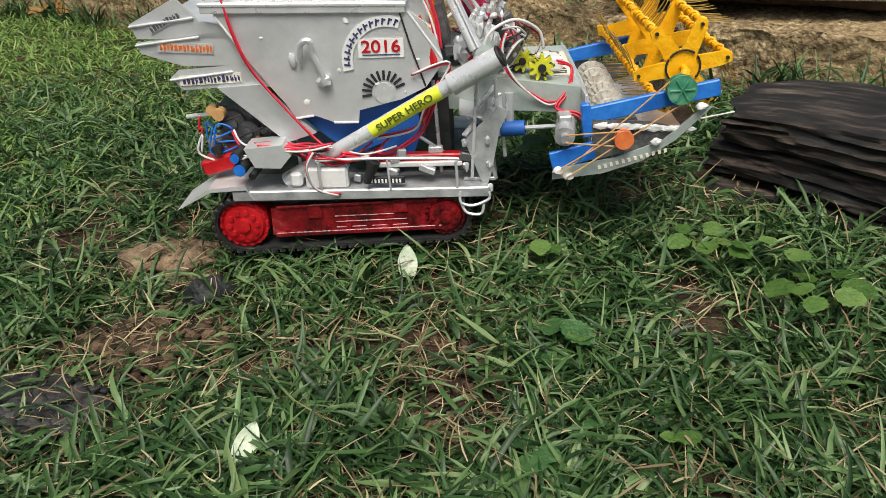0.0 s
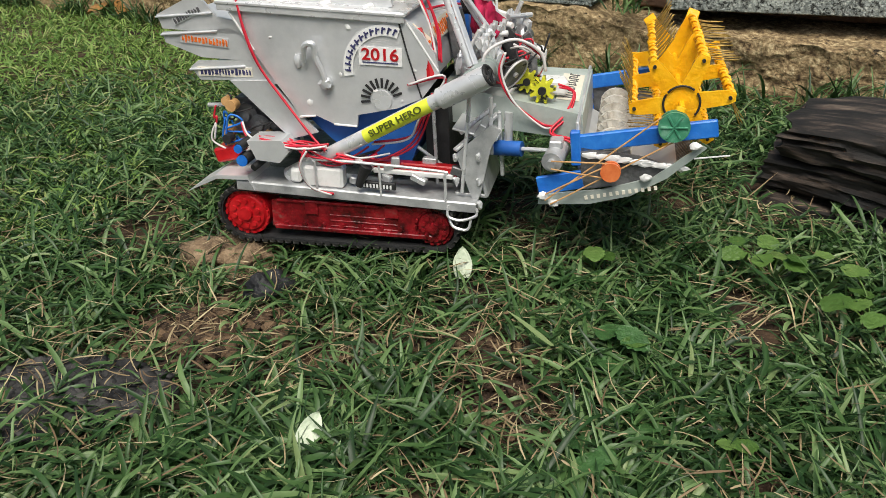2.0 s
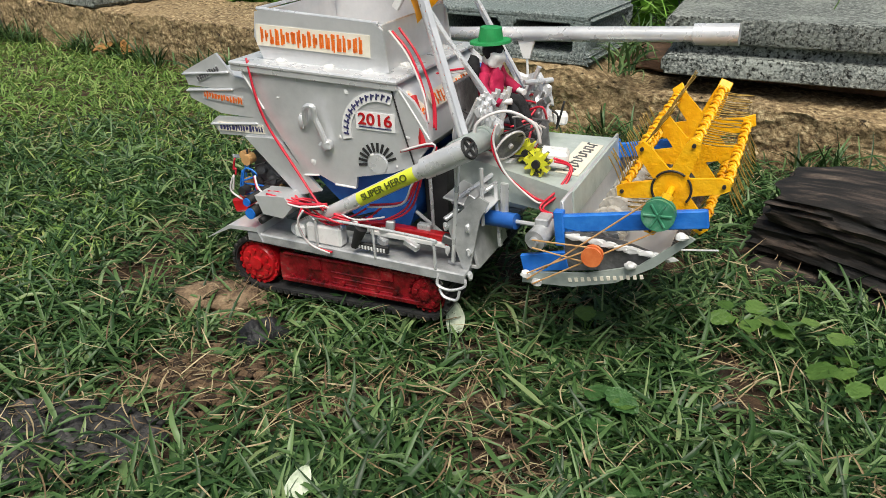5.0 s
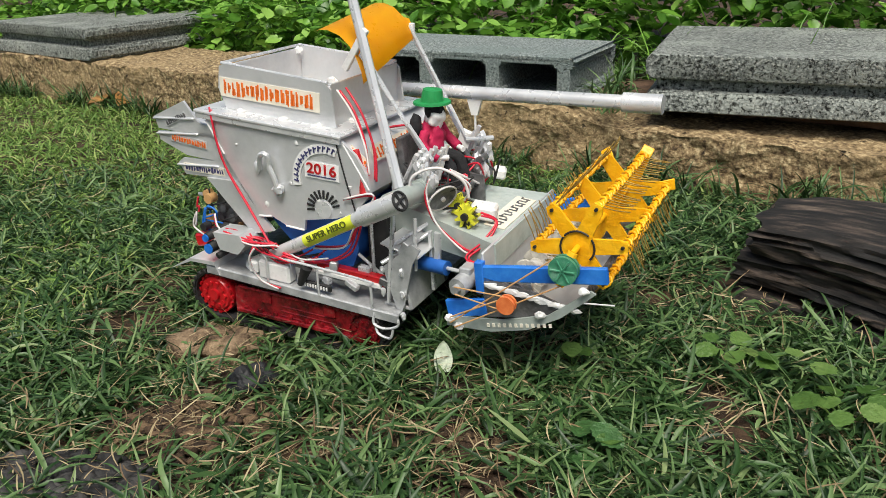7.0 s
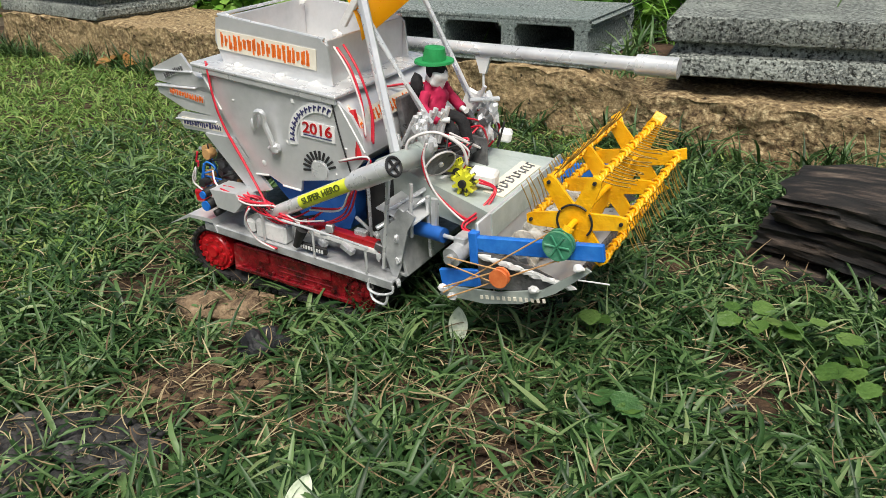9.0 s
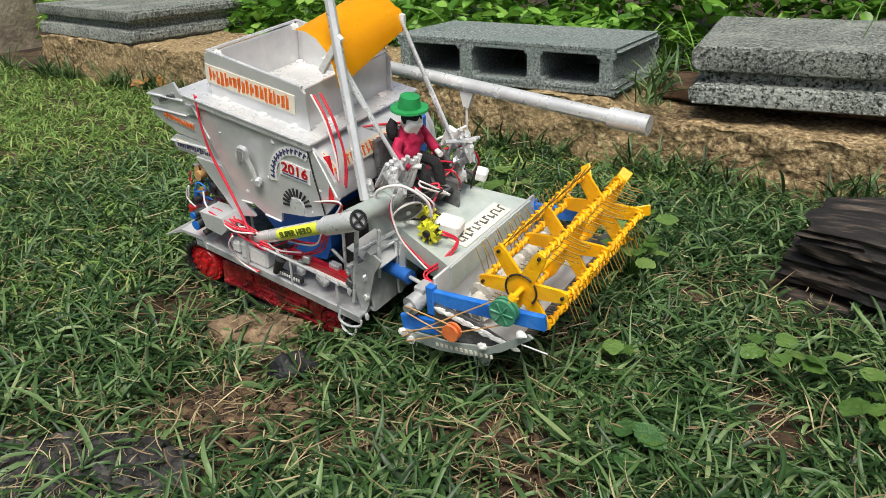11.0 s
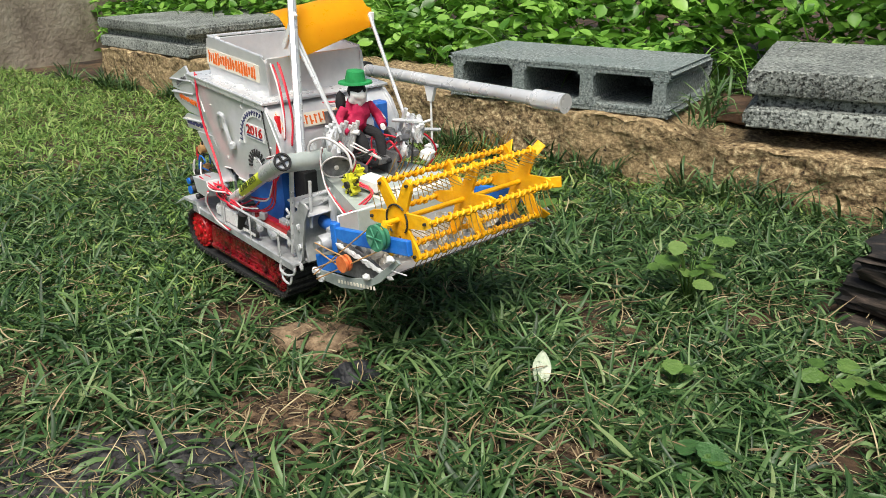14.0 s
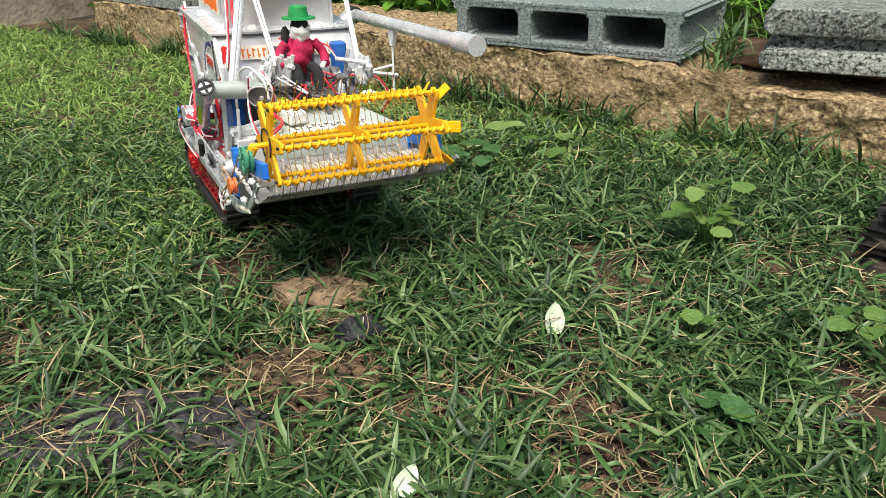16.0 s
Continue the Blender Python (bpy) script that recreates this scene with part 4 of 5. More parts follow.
box(bm, (0, -0.0006, -0.0048), (0.028, 0.0004, 0.0008), bevel=0)
part("underline", bm, NAVY, plate)


def arc_sticker():
    cx, cz, r0, r1 = 0.133, 0.156, 0.026, 0.034
    b = bmesh.new()
    turn = [radians(188 - 122 * i / 24) for i in range(25)]
    prism(b, [(cx + r1 * math.cos(a), cz + r1 * math.sin(a)) for a in turn] + [(cx + r0 * math.cos(a), cz + r0 * math.sin(a)) for a in reversed(turn)], -0.0846, -0.0837)
    ob = part("arc_sticker", b, WHITEPLASTIC, harvester, "white arched sticker with dark lettering")
    b = bmesh.new()
    for i in range(13):
        a = radians(180 - 108 * i / 12)
        r = 0.03
        box(b, (cx + r * math.cos(a), -0.0849, cz + r * math.sin(a)), (0.0013, 0.0005, 0.0048), (0, 90 - math.degrees(a) + 12, 0), bevel=0)
        box(b, (cx + r * math.cos(a) + 0.0012, -0.0849, cz + r * math.sin(a) + 0.001), (0.0028, 0.0005, 0.0013), (0, 90 - math.degrees(a), 0), bevel=0)
    part("lettering", b, NAVY, ob)


arc_sticker()
bm = bmesh.new()
for i in range(11):
    a = radians(185 - 165 * i / 10)
    box(bm, (0.128 + 0.0135 * math.cos(a), -0.0841, 0.1325 + 0.0135 * math.sin(a)), (0.0075, 0.0008, 0.0019), (0, -math.degrees(a), 0), bevel=0)
add("fan_slot", bm, BLACK, "dark radial cooling slots", sm=False)
bm = bmesh.new()
rod(bm, (0.128, -0.0836, 0.1325), (0.128, -0.0848, 0.1325), 0.008, n=20)
add("fan_hub", bm, ALU)
bm = bmesh.new()
tube(bm, [(0.146, -0.0842, 0.192), (0.152, -0.0846, 0.165), (0.160, -0.0846, 0.135)], 0.0007)
add("black_cable", bm, BLACK)
bm = bmesh.new()
tube(bm, [(0.068, -0.088, 0.163), (0.072, -0.091, 0.176), (0.079, -0.091, 0.177), (0.079, -0.090, 0.168), (0.082, -0.089, 0.158), (0.084, -0.088, 0.148)], 0.0024, 8)
blob(bm, (0.084, -0.087, 0.146), (0.006, 0.004, 0.005), 4, 0.4)
blob(bm, (0.062, -0.085, 0.163), (0.003, 0.002, 0.006), 6, 0.4)
add("crank_handle", bm, SILVER, "bent white crank handle")

for x0, z0, x1, z1 in ((0.012, 0.2025, 0.15, 0.1915), (0.010, 0.200, 0.026, 0.171), (0.057, 0.1175, 0.071, 0.1185), (0.086, 0.1118, 0.105, 0.1105), (0.152, 0.191, 0.174, 0.155)):
    bm = bmesh.new()
    rod(bm, (x0, -0.0836, z0), (x1, -0.0836, z1), 0.0009, n=6)
    add("edge_bead", bm, GLUE, "thin bright glue bead along the edge")

# blue tank and supports
bm = bmesh.new()
prism(bm, [(0.052, 0.135), (0.052, 0.122), (0.075, 0.098), (0.095, 0.080), (0.12, 0.073), (0.145, 0.078), (0.152, 0.095), (0.150, 0.135)], -0.072, 0.045)
add("blue_tank", bm, TANKBLUE, "blue plastic tank under the drum", angle=60)
for a, b2 in (((0.165, -0.07, 0.058), (0.165, -0.07, 0.135)), ((0.165, 0.05, 0.058), (0.165, 0.05, 0.135)), ((0.05, -0.07, 0.058), (0.05, -0.07, 0.135)), ((0.05, 0.05, 0.058), (0.05, 0.05, 0.135)), ((0.15, -0.07, 0.09), (0.185, -0.065, 0.06))):
    bm = bmesh.new()
    rod(bm, a, b2, 0.0015, n=8)
    add("support_rod", bm, ALU, "thin bright support rod")
# solid black box added in place of the shaded gap behind the feeder
bm = bmesh.new()
box(bm, (0.165, MID, 0.095), (0.02, 0.10, 0.07))
add("opening_shade_box", bm, BLACK, "black box standing in for the shade in the opening behind the feeder", sm=False)

# rear outlets and engine
CHUTES = [[(-0.056, 0.198), (-0.018, 0.2140), (-0.004, 0.196), (0.022, 0.190), (0.026, 0.181), (-0.053, 0.187)], [(-0.0545, 0.184), (0.005, 0.187), (0.030, 0.176), (0.036, 0.160), (-0.023, 0.164), (-0.053, 0.176)], [(-0.035, 0.156), (-0.028, 0.161), (0.030, 0.162), (0.048, 0.142), (0.0, 0.1455), (-0.028, 0.1455)]]
for pts in CHUTES:
    bm = bmesh.new()
    prism(bm, pts, -0.079, -0.0765)
    prism(bm, pts, 0.054, 0.057)
    box(bm, ((pts[0][0] + pts[3][0]) / 2 - 0.004, MID, (pts[0][1] + pts[2][1]) / 2 - 0.007), (0.05, 0.131, 0.0022), (0, 8, 0))
    box(bm, (pts[0][0] + 0.024, -0.078, pts[0][1] - 0.0005), (0.05, 0.006, 0.0018), (0, -3, 0))
    add("straw_chute", bm, SILVER, "folded silver straw chute at the rear", sm=False)
bm = bmesh.new()
prism(bm, [(0.0, 0.146), (0.034, 0.146), (0.070, 0.104), (0.046, 0.098)], -0.0825, -0.0795)
add("rear_slope", bm, SILVER, "sloping silver sheet below the chutes", sm=False)
decal("sticker", -0.018, 0.1775, 0.042, 0.0075, -0.0796, 7, SILVER, ORANGE, "small silver sticker with orange lettering", 4)
decal("sticker", -0.0045, 0.1525, 0.048, 0.0075, -0.0796, 1, CREAM, NAVY, "small white sticker with dark lettering", 5)
decal("sticker", -0.030, 0.197, 0.026, 0.006, -0.0796, -22, SILVER, GREYMETAL, "small worn silver sticker", 6)
bm = bmesh.new()
for c, r, l in (((0.000, -0.05, 0.112), 0.010, 0.03), ((0.012, -0.05, 0.104), 0.009, 0.034), ((-0.008, -0.045, 0.100), 0.0075, 0.03), ((0.022, -0.045, 0.118), 0.007, 0.02)):
    rod(bm, (c[0], c[1] - l / 2, c[2]), (c[0], c[1] + l / 2, c[2]), r, n=16)
    rod(bm, (c[0], c[1] - l / 2 - 0.004, c[2]), (c[0], c[1] - l / 2, c[2]), r * 0.45, n=12)
box(bm, (0.008, -0.035, 0.108), (0.04, 0.05, 0.035))
box(bm, (0.008, 0.03, 0.105), (0.045, 0.05, 0.04))
for i in range(14):
    box(bm, (-0.012 + 0.003 * i, -0.056, 0.095 + 0.009 * (i % 3)), (0.004, 0.004, 0.006), (0, 20 * i, 0))
add("engine", bm, GREYMETAL, "cluster of small grey gear motors", sm=True)
bm = bmesh.new()
rod(bm, (-0.040, -0.055, 0.117), (-0.010, -0.055, 0.118), 0.0018, n=8)
add("exhaust_pipe", bm, WHITEPLASTIC)
bm = bmesh.new()
rod(bm, (-0.016, -0.072, 0.0985), (-0.016, -0.066, 0.0985), 0.0052, n=14)
rod(bm, (-0.016, -0.074, 0.0985), (-0.016, -0.072, 0.0985), 0.002, n=10)
add("brass_gear", bm, BAND)
bm = bmesh.new()
box(bm, (-0.012, -0.070, 0.083), (0.032, 0.024, 0.013), (0, -12, 0), bevel=0.002)
add("battery_box", bm, RED, "red plastic battery box", sm=False)
bm = bmesh.new()
prism(bm, [(0.016, 0.102), (0.046, 0.103), (0.052, 0.094), (0.042, 0.084), (0.022, 0.086)], -0.102, -0.078)
add("terminal_box", bm, SILVER, "folded silver terminal box", sm=False)
bm = bmesh.new()
for x, z, r in ((0.010, 0.086, 0.0052), (0.008, 0.096, 0.004), (0.018, 0.079, 0.003)):
    rod(bm, (x, -0.102, z), (x + 0.006, -0.08, z + 0.004), r, n=12)
add("plug", bm, BLACK, "black plugs with blue ends")
bm = bmesh.new()
for x, z, r in ((0.0098, 0.0855, 0.0048), (0.008, 0.0955, 0.0036)):
    rod(bm, (x, -0.1045, z), (x, -0.1018, z), r, n=12)
add("plug_end", bm, BLUE)

# grain tube
bm = bmesh.new()
rod(bm, (0.040, -0.084, 0.067), (0.208, -0.108, 0.1550), 0.0060, n=24)
rod(bm, (0.180, -0.1044, 0.1405), (0.216, -0.1083, 0.1588), 0.0083, n=24)
add("grain_tube", bm, ALU, "grey diagonal grain tube")
bm = bmesh.new()
rod(bm, (0.205, -0.106, 0.1545), (0.207, -0.052, 0.150), 0.0085, n=22)
rod(bm, (0.2065, -0.062, 0.151), (0.207, -0.048, 0.1498), 0.0096, n=22)
add("elbow", bm, GREYGREEN, "pale plastic pipe elbow")
bm = bmesh.new()
seg = 28
for k in range(seg):
    a, b2 = 2 * math.pi * k / seg, 2 * math.pi * (k + 1) / seg
    rod(bm, (0, 0.0072 * math.cos(a), 0.0072 * math.sin(a)), (0, 0.0072 * math.cos(b2), 0.0072 * math.sin(b2)), 0.0012, n=6)
for a in (0.3, 0.3 + math.pi / 2):
    rod(bm, (0, 0.0072 * math.cos(a), 0.0072 * math.sin(a)), (0, -0.0072 * math.cos(a), -0.0072 * math.sin(a)), 0.0012, n=6)
wheel_ring = add("hand_wheel", bm, BLACK, "small black four spoked hand wheel")
wheel_ring.matrix_basis = pose(0.2170, -0.1086, 0.1596, 0, -27.4, -8.1)
bm = bmesh.new()
rod(bm, (-0.032, 0, 0), (0.032, 0, 0), 0.0063, n=24)
kill = [f for f in bm.faces if f.calc_center_median().y > -0.0030 or abs(f.calc_center_median().x) > 0.031]
bmesh.ops.delete(bm, geom=kill, context="FACES")
lab = add("name_sticker", bm, STICKERYEL, "lemon yellow sticker with the words super hero")
lab.matrix_basis = pose(0.1445, -0.0990, 0.1218, 0, -27.4, -8.1)
words("lettering", "SUPER HERO", 0.0074, pose(0, -0.0067, 0.0005, 90, 0, 0) @ Matrix.Diagonal((1.2, 1.0, 1, 1)), OLIVE, lab, bold=0.0001)

# mast, awning and struts
bm = bmesh.new()
rod(bm, (0.199, -0.078, 0.158), (0.139, -0.036, 0.305), 0.0042, n=18)
add("mast", bm, ALU, "bright leaning pipe mast")
bm = bmesh.new()
a, b2 = Vector((0.2025, -0.0815, 0.160)), Vector((0.1425, -0.0395, 0.306))
box(bm, (0, 0, 0), (0.0050, 0.0020, (b2 - a).length), bevel=0.0006)
bar = add("mast_bar", bm, SILVER, "flat silver bar along the mast", sm=False)
bar.matrix_basis = Matrix.Translation((a + b2) / 2) @ (b2 - a).to_track_quat("Z", "Y").to_matrix().to_4x4()
bm = bmesh.new()
for k in range(16):
    box(bm, (0.0008 * (-1) ** k, -0.0014, -0.045 + 0.0048 * k), (0.0026, 0.0006, 0.0018), bevel=0)
part("lettering", bm, ORANGE, bar, "faded orange lettering")
for a, b2 in (((0.203, -0.036, 0.172), (0.148, -0.044, 0.264)), ((0.210, -0.040, 0.172), (0.151, -0.047, 0.257)), ((0.196, 0.052, 0.165), (0.140, 0.053, 0.270)), ((0.203, 0.047, 0.165), (0.144, 0.050, 0.268))):
    bm = bmesh.new()
    rod(bm, a, b2, 0.0017, n=8)
    add("awning_strut", bm, ALU, "thin white strut")
for c, sz, rt in (((0.142, 0.052, 0.262), (0.012, 0.004, 0.016), 0), ((0.199, 0.050, 0.166), (0.014, 0.006, 0.018), 20), ((0.146, -0.046, 0.260), (0.006, 0.004, 0.04), 35)):
    bm = bmesh.new()
    box(bm, c, sz, (0, rt, 0))
    add("strut_bracket", bm, WHITEPLASTIC, "small white strut bracket", sm=False)


def awning():
    b = bmesh.new()
    prof = [(0.109, 0.2815), (0.114, 0.2830), (0.122, 0.283), (0.133, 0.279), (0.142, 0.271), (0.148, 0.261), (0.152, 0.250), (0.153, 0.241)]
    rows = []
    for y in [-0.048 + 0.102 * k / 8 for k in range(9)]:
        k = (y + 0.048) / 0.102
        rows.append([b.verts.new((x - 0.006 * k, y, z - 0.008 + 0.012 * k + (0.012 * k * i / 7 if i > 4 else 0))) for i, (x, z) in enumerate(prof)])
    for r0, r1 in zip(rows, rows[1:]):
        for i in range(len(prof) - 1):
            b.faces.new((r0[i], r1[i], r1[i + 1], r0[i + 1]))
    bmesh.ops.solidify(b, geom=b.faces[:], thickness=0.0008)
    add("awning", b, AWNING, "curved orange yellow vinyl awning", angle=70)


awning()

# unloading pipe
bm = bmesh.new()
rod(bm, (0.072, 0.094, 0.2), (0.345, 0.090, 0.2025), 0.0064, n=22)
rod(bm, (0.334, 0.0902, 0.2024), (0.369, 0.0896, 0.2027), 0.0088, n=22)
rod(bm, (0.074, 0.094, 0.2), (0.074, 0.05, 0.17), 0.0095, n=18)
add("unloading_pipe", bm, ALU, "long bright unloading pipe with capped end")
bm = bmesh.new()
rod(bm, (0.069, 0.094, 0.2), (0.081, 0.0935, 0.2), 0.0092, n=18)
add("pipe_collar", bm, BLACK)
bm = bmesh.new()
prism(bm, [(0.180, 0.203), (0.200, 0.203), (0.193, 0.180), (0.187, 0.180)], 0.089, 0.093)
rod(bm, (0.190, 0.091, 0.182), (0.191, 0.091, 0.134), 0.0012, n=8)
box(bm, (0.192, 0.089, 0.132), (0.013, 0.011, 0.004), (8, 0, 0), bevel=0.001)
rod(bm, (0.190, 0.091, 0.16), (0.170, 0.06, 0.15), 0.0014, n=8)
add("pipe_stay", bm, WHITEPLASTIC, "bracket and thin stay with white foot")

# feeder
bm = bmesh.new()
tops = [(0.168, -0.045, 0.135), (0.168, 0.024, 0.135), (0.282, 0.055, 0.122), (0.282, -0.078, 0.122)]
bots = [(0.168, -0.045, 0.104), (0.168, 0.024, 0.104), (0.283, 0.055, 0.102), (0.283, -0.078, 0.102)]
tv, bv = [bm.verts.new(p) for p in tops], [bm.verts.new(p) for p in bots]
bm.faces.new(tv)
bm.faces.new(bv[::-1])
for i in range(4):
    bm.faces.new((tv[i], bv[i], bv[(i + 1) % 4], tv[(i + 1) % 4]))
feeder = add("feeder_house", bm, FEEDERTOP, "pale grey green sloping feeder housing", sm=False)
bm = bmesh.new()
box(bm, (0, 0, 0), (0.018, 0.075, 0.0008), bevel=0)
st = part("feeder_sticker", bm, CREAM, harvester, "pale sticker with dark lettering")
st.matrix_basis = pose(0.268, -0.01, 0.1243, 0, 6.5, 0)
bm = bmesh.new()
for i in range(12):
    box(bm, (rng.uniform(-0.0015, 0.0015), -0.033 + 0.006 * i, 0.0008), (0.007, 0.0013, 0.0006), bevel=0)
    box(bm, (0.003 * (-1) ** i, -0.031 + 0.006 * i, 0.0008), (0.0014, 0.0035, 0.0006), bevel=0)
part("lettering", bm, GREYMETAL, st)
for cx, cy, cz, n, r in ((0.250, -0.060, 0.136, 9, 0.0095), (0.236, -0.043, 0.138, 8, 0.0085)):
    bm = bmesh.new()
    ring = []
    for k in range(n * 4):
        a = 2 * math.pi * k / (n * 4)
        rr = r * (1.08 if k % 4 in (0, 1) else 0.66)
        ring.append((cx + rr * math.cos(a), cz + rr * math.sin(a)))
    prism(bm, ring, cy - 0.004, cy + 0.004)
    add("toothed_knob", bm, KNOBYEL, "yellow and black toothed gear knob", sm=False)
    bm = bmesh.new()
    rod(bm, (cx, cy - 0.0065, cz), (cx, cy + 0.006, cz), r * 0.34, n=12)
    add("knob_hub", bm, BLACK)
bm = bmesh.new()
box(bm, (0.256, -0.04, 0.134), (0.022, 0.018, 0.012), (0, 6, 12), bevel=0.002)
add("switch_box", bm, WHITEPLASTIC, "small white switch box", sm=False)
bm = bmesh.new()
rod(bm, (0.195, -0.060, 0.088), (0.235, -0.068, 0.090), 0.0062, n=16)
add("lift_cylinder", bm, TANKBLUE, "dark blue lift cylinder")
bm = bmesh.new()
rod(bm, (0.235, -0.068, 0.090), (0.262, -0.075, 0.092), 0.0018, n=8)
add("piston_rod", bm, ALU)

# front step and brackets
bm = bmesh.new()
box(bm, (0.204, -0.055, 0.075), (0.003, 0.062, 0.042), (0, -14, 0))
box(bm, (0.196, -0.055, 0.056), (0.026, 0.062, 0.003), (0, 3, 0))
add("front_step", bm, DECK, "silver sheet front step", sm=False)
bm = bmesh.new()
prism(bm, [(0.186, 0.092), (0.214, 0.116), (0.222, 0.112), (0.214, 0.098), (0.205, 0.06), (0.200, 0.048), (0.196, 0.06)], -0.090, -0.088)
box(bm, (0.205, -0.055, 0.110), (0.006, 0.066, 0.012), (0, 30, 0))
add("bracket", bm, DECK, "bent silver bracket at the front", sm=False)
bm = bmesh.new()
rod(bm, (0.19, -0.086, 0.108), (0.229, -0.035, 0.133), 0.0018, n=8)
rod(bm, (0.213, -0.08, 0.135), (0.213, -0.082, 0.09), 0.0016, n=8)
rod(bm, (0.224, -0.062, 0.118), (0.223, -0.063, 0.083), 0.0034, n=10)
for x in (0.186, 0.204):
    for k in range(3):
        blob(bm, (x, -0.091, 0.05 + 0.02 * k), (0.0022, 0.002, 0.0036), k + x * 50, 0.8)
tube(bm, [(0.180, -0.098, 0.052), (0.180, -0.100, 0.043), (0.190, -0.1, 0.040), (0.202, -0.099, 0.044), (0.203, -0.098, 0.050)], 0.0012)
tube(bm, [(0.180, -0.098, 0.042), (0.184, -0.100, 0.034), (0.195, -0.1, 0.032), (0.198, -0.099, 0.040)], 0.0012)
add("hook_rod", bm, ALU, "bright rods and hooks at the front")

bm = bmesh.new()
box(bm, (0.201, -0.062, 0.1075), (0.036, 0.052, 0.0018), (0, 14, 0))
add("step_plate", bm, SILVER, "bare silver sheet above the front step", sm=False)
for a, b2, w in (((0.186, -0.092, 0.096), (0.230, -0.040, 0.126), 0.0042), ((0.216, -0.060, 0.118), (0.218, -0.060, 0.064), 0.0050), ((0.190, -0.090, 0.060), (0.200, -0.090, 0.150), 0.0042)):
    a, b2 = Vector(a), Vector(b2)
    bm = bmesh.new()
    box(bm, (0, 0, 0), (w, w * 0.6, (b2 - a).length), bevel=0.0005)
    bar = add("frame_bar", bm, ALU, "bright square frame bar", sm=False)
    bar.matrix_basis = Matrix.Translation((a + b2) / 2) @ (b2 - a).to_track_quat("Z", "Y").to_matrix().to_4x4()

# deck clutter
bm = bmesh.new()
box(bm, (0.148, -0.083, 0.077), (0.075, 0.008, 0.009), (0, 3, 0), bevel=0.001)
add("battery_strip", bm, RED, "red battery strip on the deck", sm=False)
bm = bmesh.new()
box(bm, (0.150, -0.0885, 0.074), (0.066, 0.003, 0.004), (0, 3, 0))
box(bm, (0.075, -0.09, 0.070), (0.034, 0.012, 0.018), (0, 3, 0), bevel=0.002)
box(bm, (0.05, -0.09, 0.070), (0.010, 0.009, 0.012), (0, 3, 0), bevel=0.002)
add("deck_box", bm, WHITEPLASTIC, "white boxes on the deck", sm=False)
bm = bmesh.new()
tube(bm, [(0.070, -0.098, 0.06), (0.071, -0.0985, 0.083), (0.078, -0.0985, 0.087), (0.172, -0.0985, 0.081), (0.178, -0.0985, 0.076), (0.178, -0.098, 0.056)], 0.0012, 8)
rod(bm, (0.125, -0.0985, 0.084), (0.125, -0.0985, 0.058), 0.001, n=6)
add("guard_rail", bm, ALU, "bent wire guard rail")
bm = bmesh.new()
rod(bm, (0.107, -0.1, 0.066), (0.115, -0.099, 0.083), 0.0028, 0.0052, n=12)
box(bm, (0.122, -0.0965, 0.066), (0.03, 0.003, 0.006), (0, 3, 0))
add("lever", bm, BLACK, "black lever and label strip")
bm = bmesh.new()
for i in range(9):
    box(bm, (0.111 + 0.0028 * i, -0.0985, 0.0662 - 0.00014 * i), (0.0014, 0.0008, 0.003), bevel=0)
add("label_bar", bm, WHITEPLASTIC, sm=False)

# wiring
WIRES = [
    [(0.018, -0.084, 0.21), (0.022, -0.087, 0.185), (0.030, -0.088, 0.16), (0.050, -0.09, 0.13), (0.07, -0.095, 0.105), (0.082, -0.1, 0.095)],
    [(0.005, -0.085, 0.112), (0.012, -0.09, 0.10), (0.040, -0.098, 0.098), (0.065, -0.104, 0.1), (0.085, -0.098, 0.1)],
    [(0.07, -0.112, 0.1), (0.064, -0.112, 0.085), (0.068, -0.105, 0.065), (0.085, -0.1, 0.058)],
    [(0.09, -0.098, 0.092), (0.12, -0.09, 0.085), (0.15, -0.085, 0.095), (0.165, -0.088, 0.12), (0.17, -0.09, 0.14)],
    [(0.12, -0.09, 0.1), (0.15, -0.088, 0.105), (0.16, -0.086, 0.12), (0.18, -0.085, 0.15), (0.15, -0.086, 0.145)],
    [(0.14, -0.064, 0.23), (0.155, -0.068, 0.215), (0.166, -0.072, 0.19), (0.17, -0.076, 0.165)],
    [(0.145, -0.06, 0.23), (0.16, -0.064, 0.212), (0.17, -0.066, 0.185), (0.172, -0.07, 0.16)],
    [(0.222, -0.07, 0.165), (0.218, -0.07, 0.15), (0.228, -0.072, 0.13), (0.25, -0.07, 0.112), (0.262, -0.075, 0.112)],
    [(0.235, -0.06, 0.172), (0.25, -0.055, 0.158), (0.246, -0.055, 0.145)],
    [(0.262, -0.06, 0.14), (0.274, -0.055, 0.132), (0.27, -0.07, 0.118), (0.26, -0.08, 0.108), (0.275, -0.085, 0.105), (0.28, -0.09, 0.098)],
    [(0.18, 0.02, 0.15), (0.205, 0.06, 0.155), (0.215, 0.075, 0.135), (0.205, 0.07, 0.115)],
    [(0.135, -0.03, 0.185), (0.16, -0.01, 0.19), (0.18, 0.02, 0.185), (0.19, 0.03, 0.17)],
    [(0.20, -0.06, 0.15), (0.19, -0.05, 0.14), (0.205, -0.02, 0.135), (0.225, -0.03, 0.14)],
]
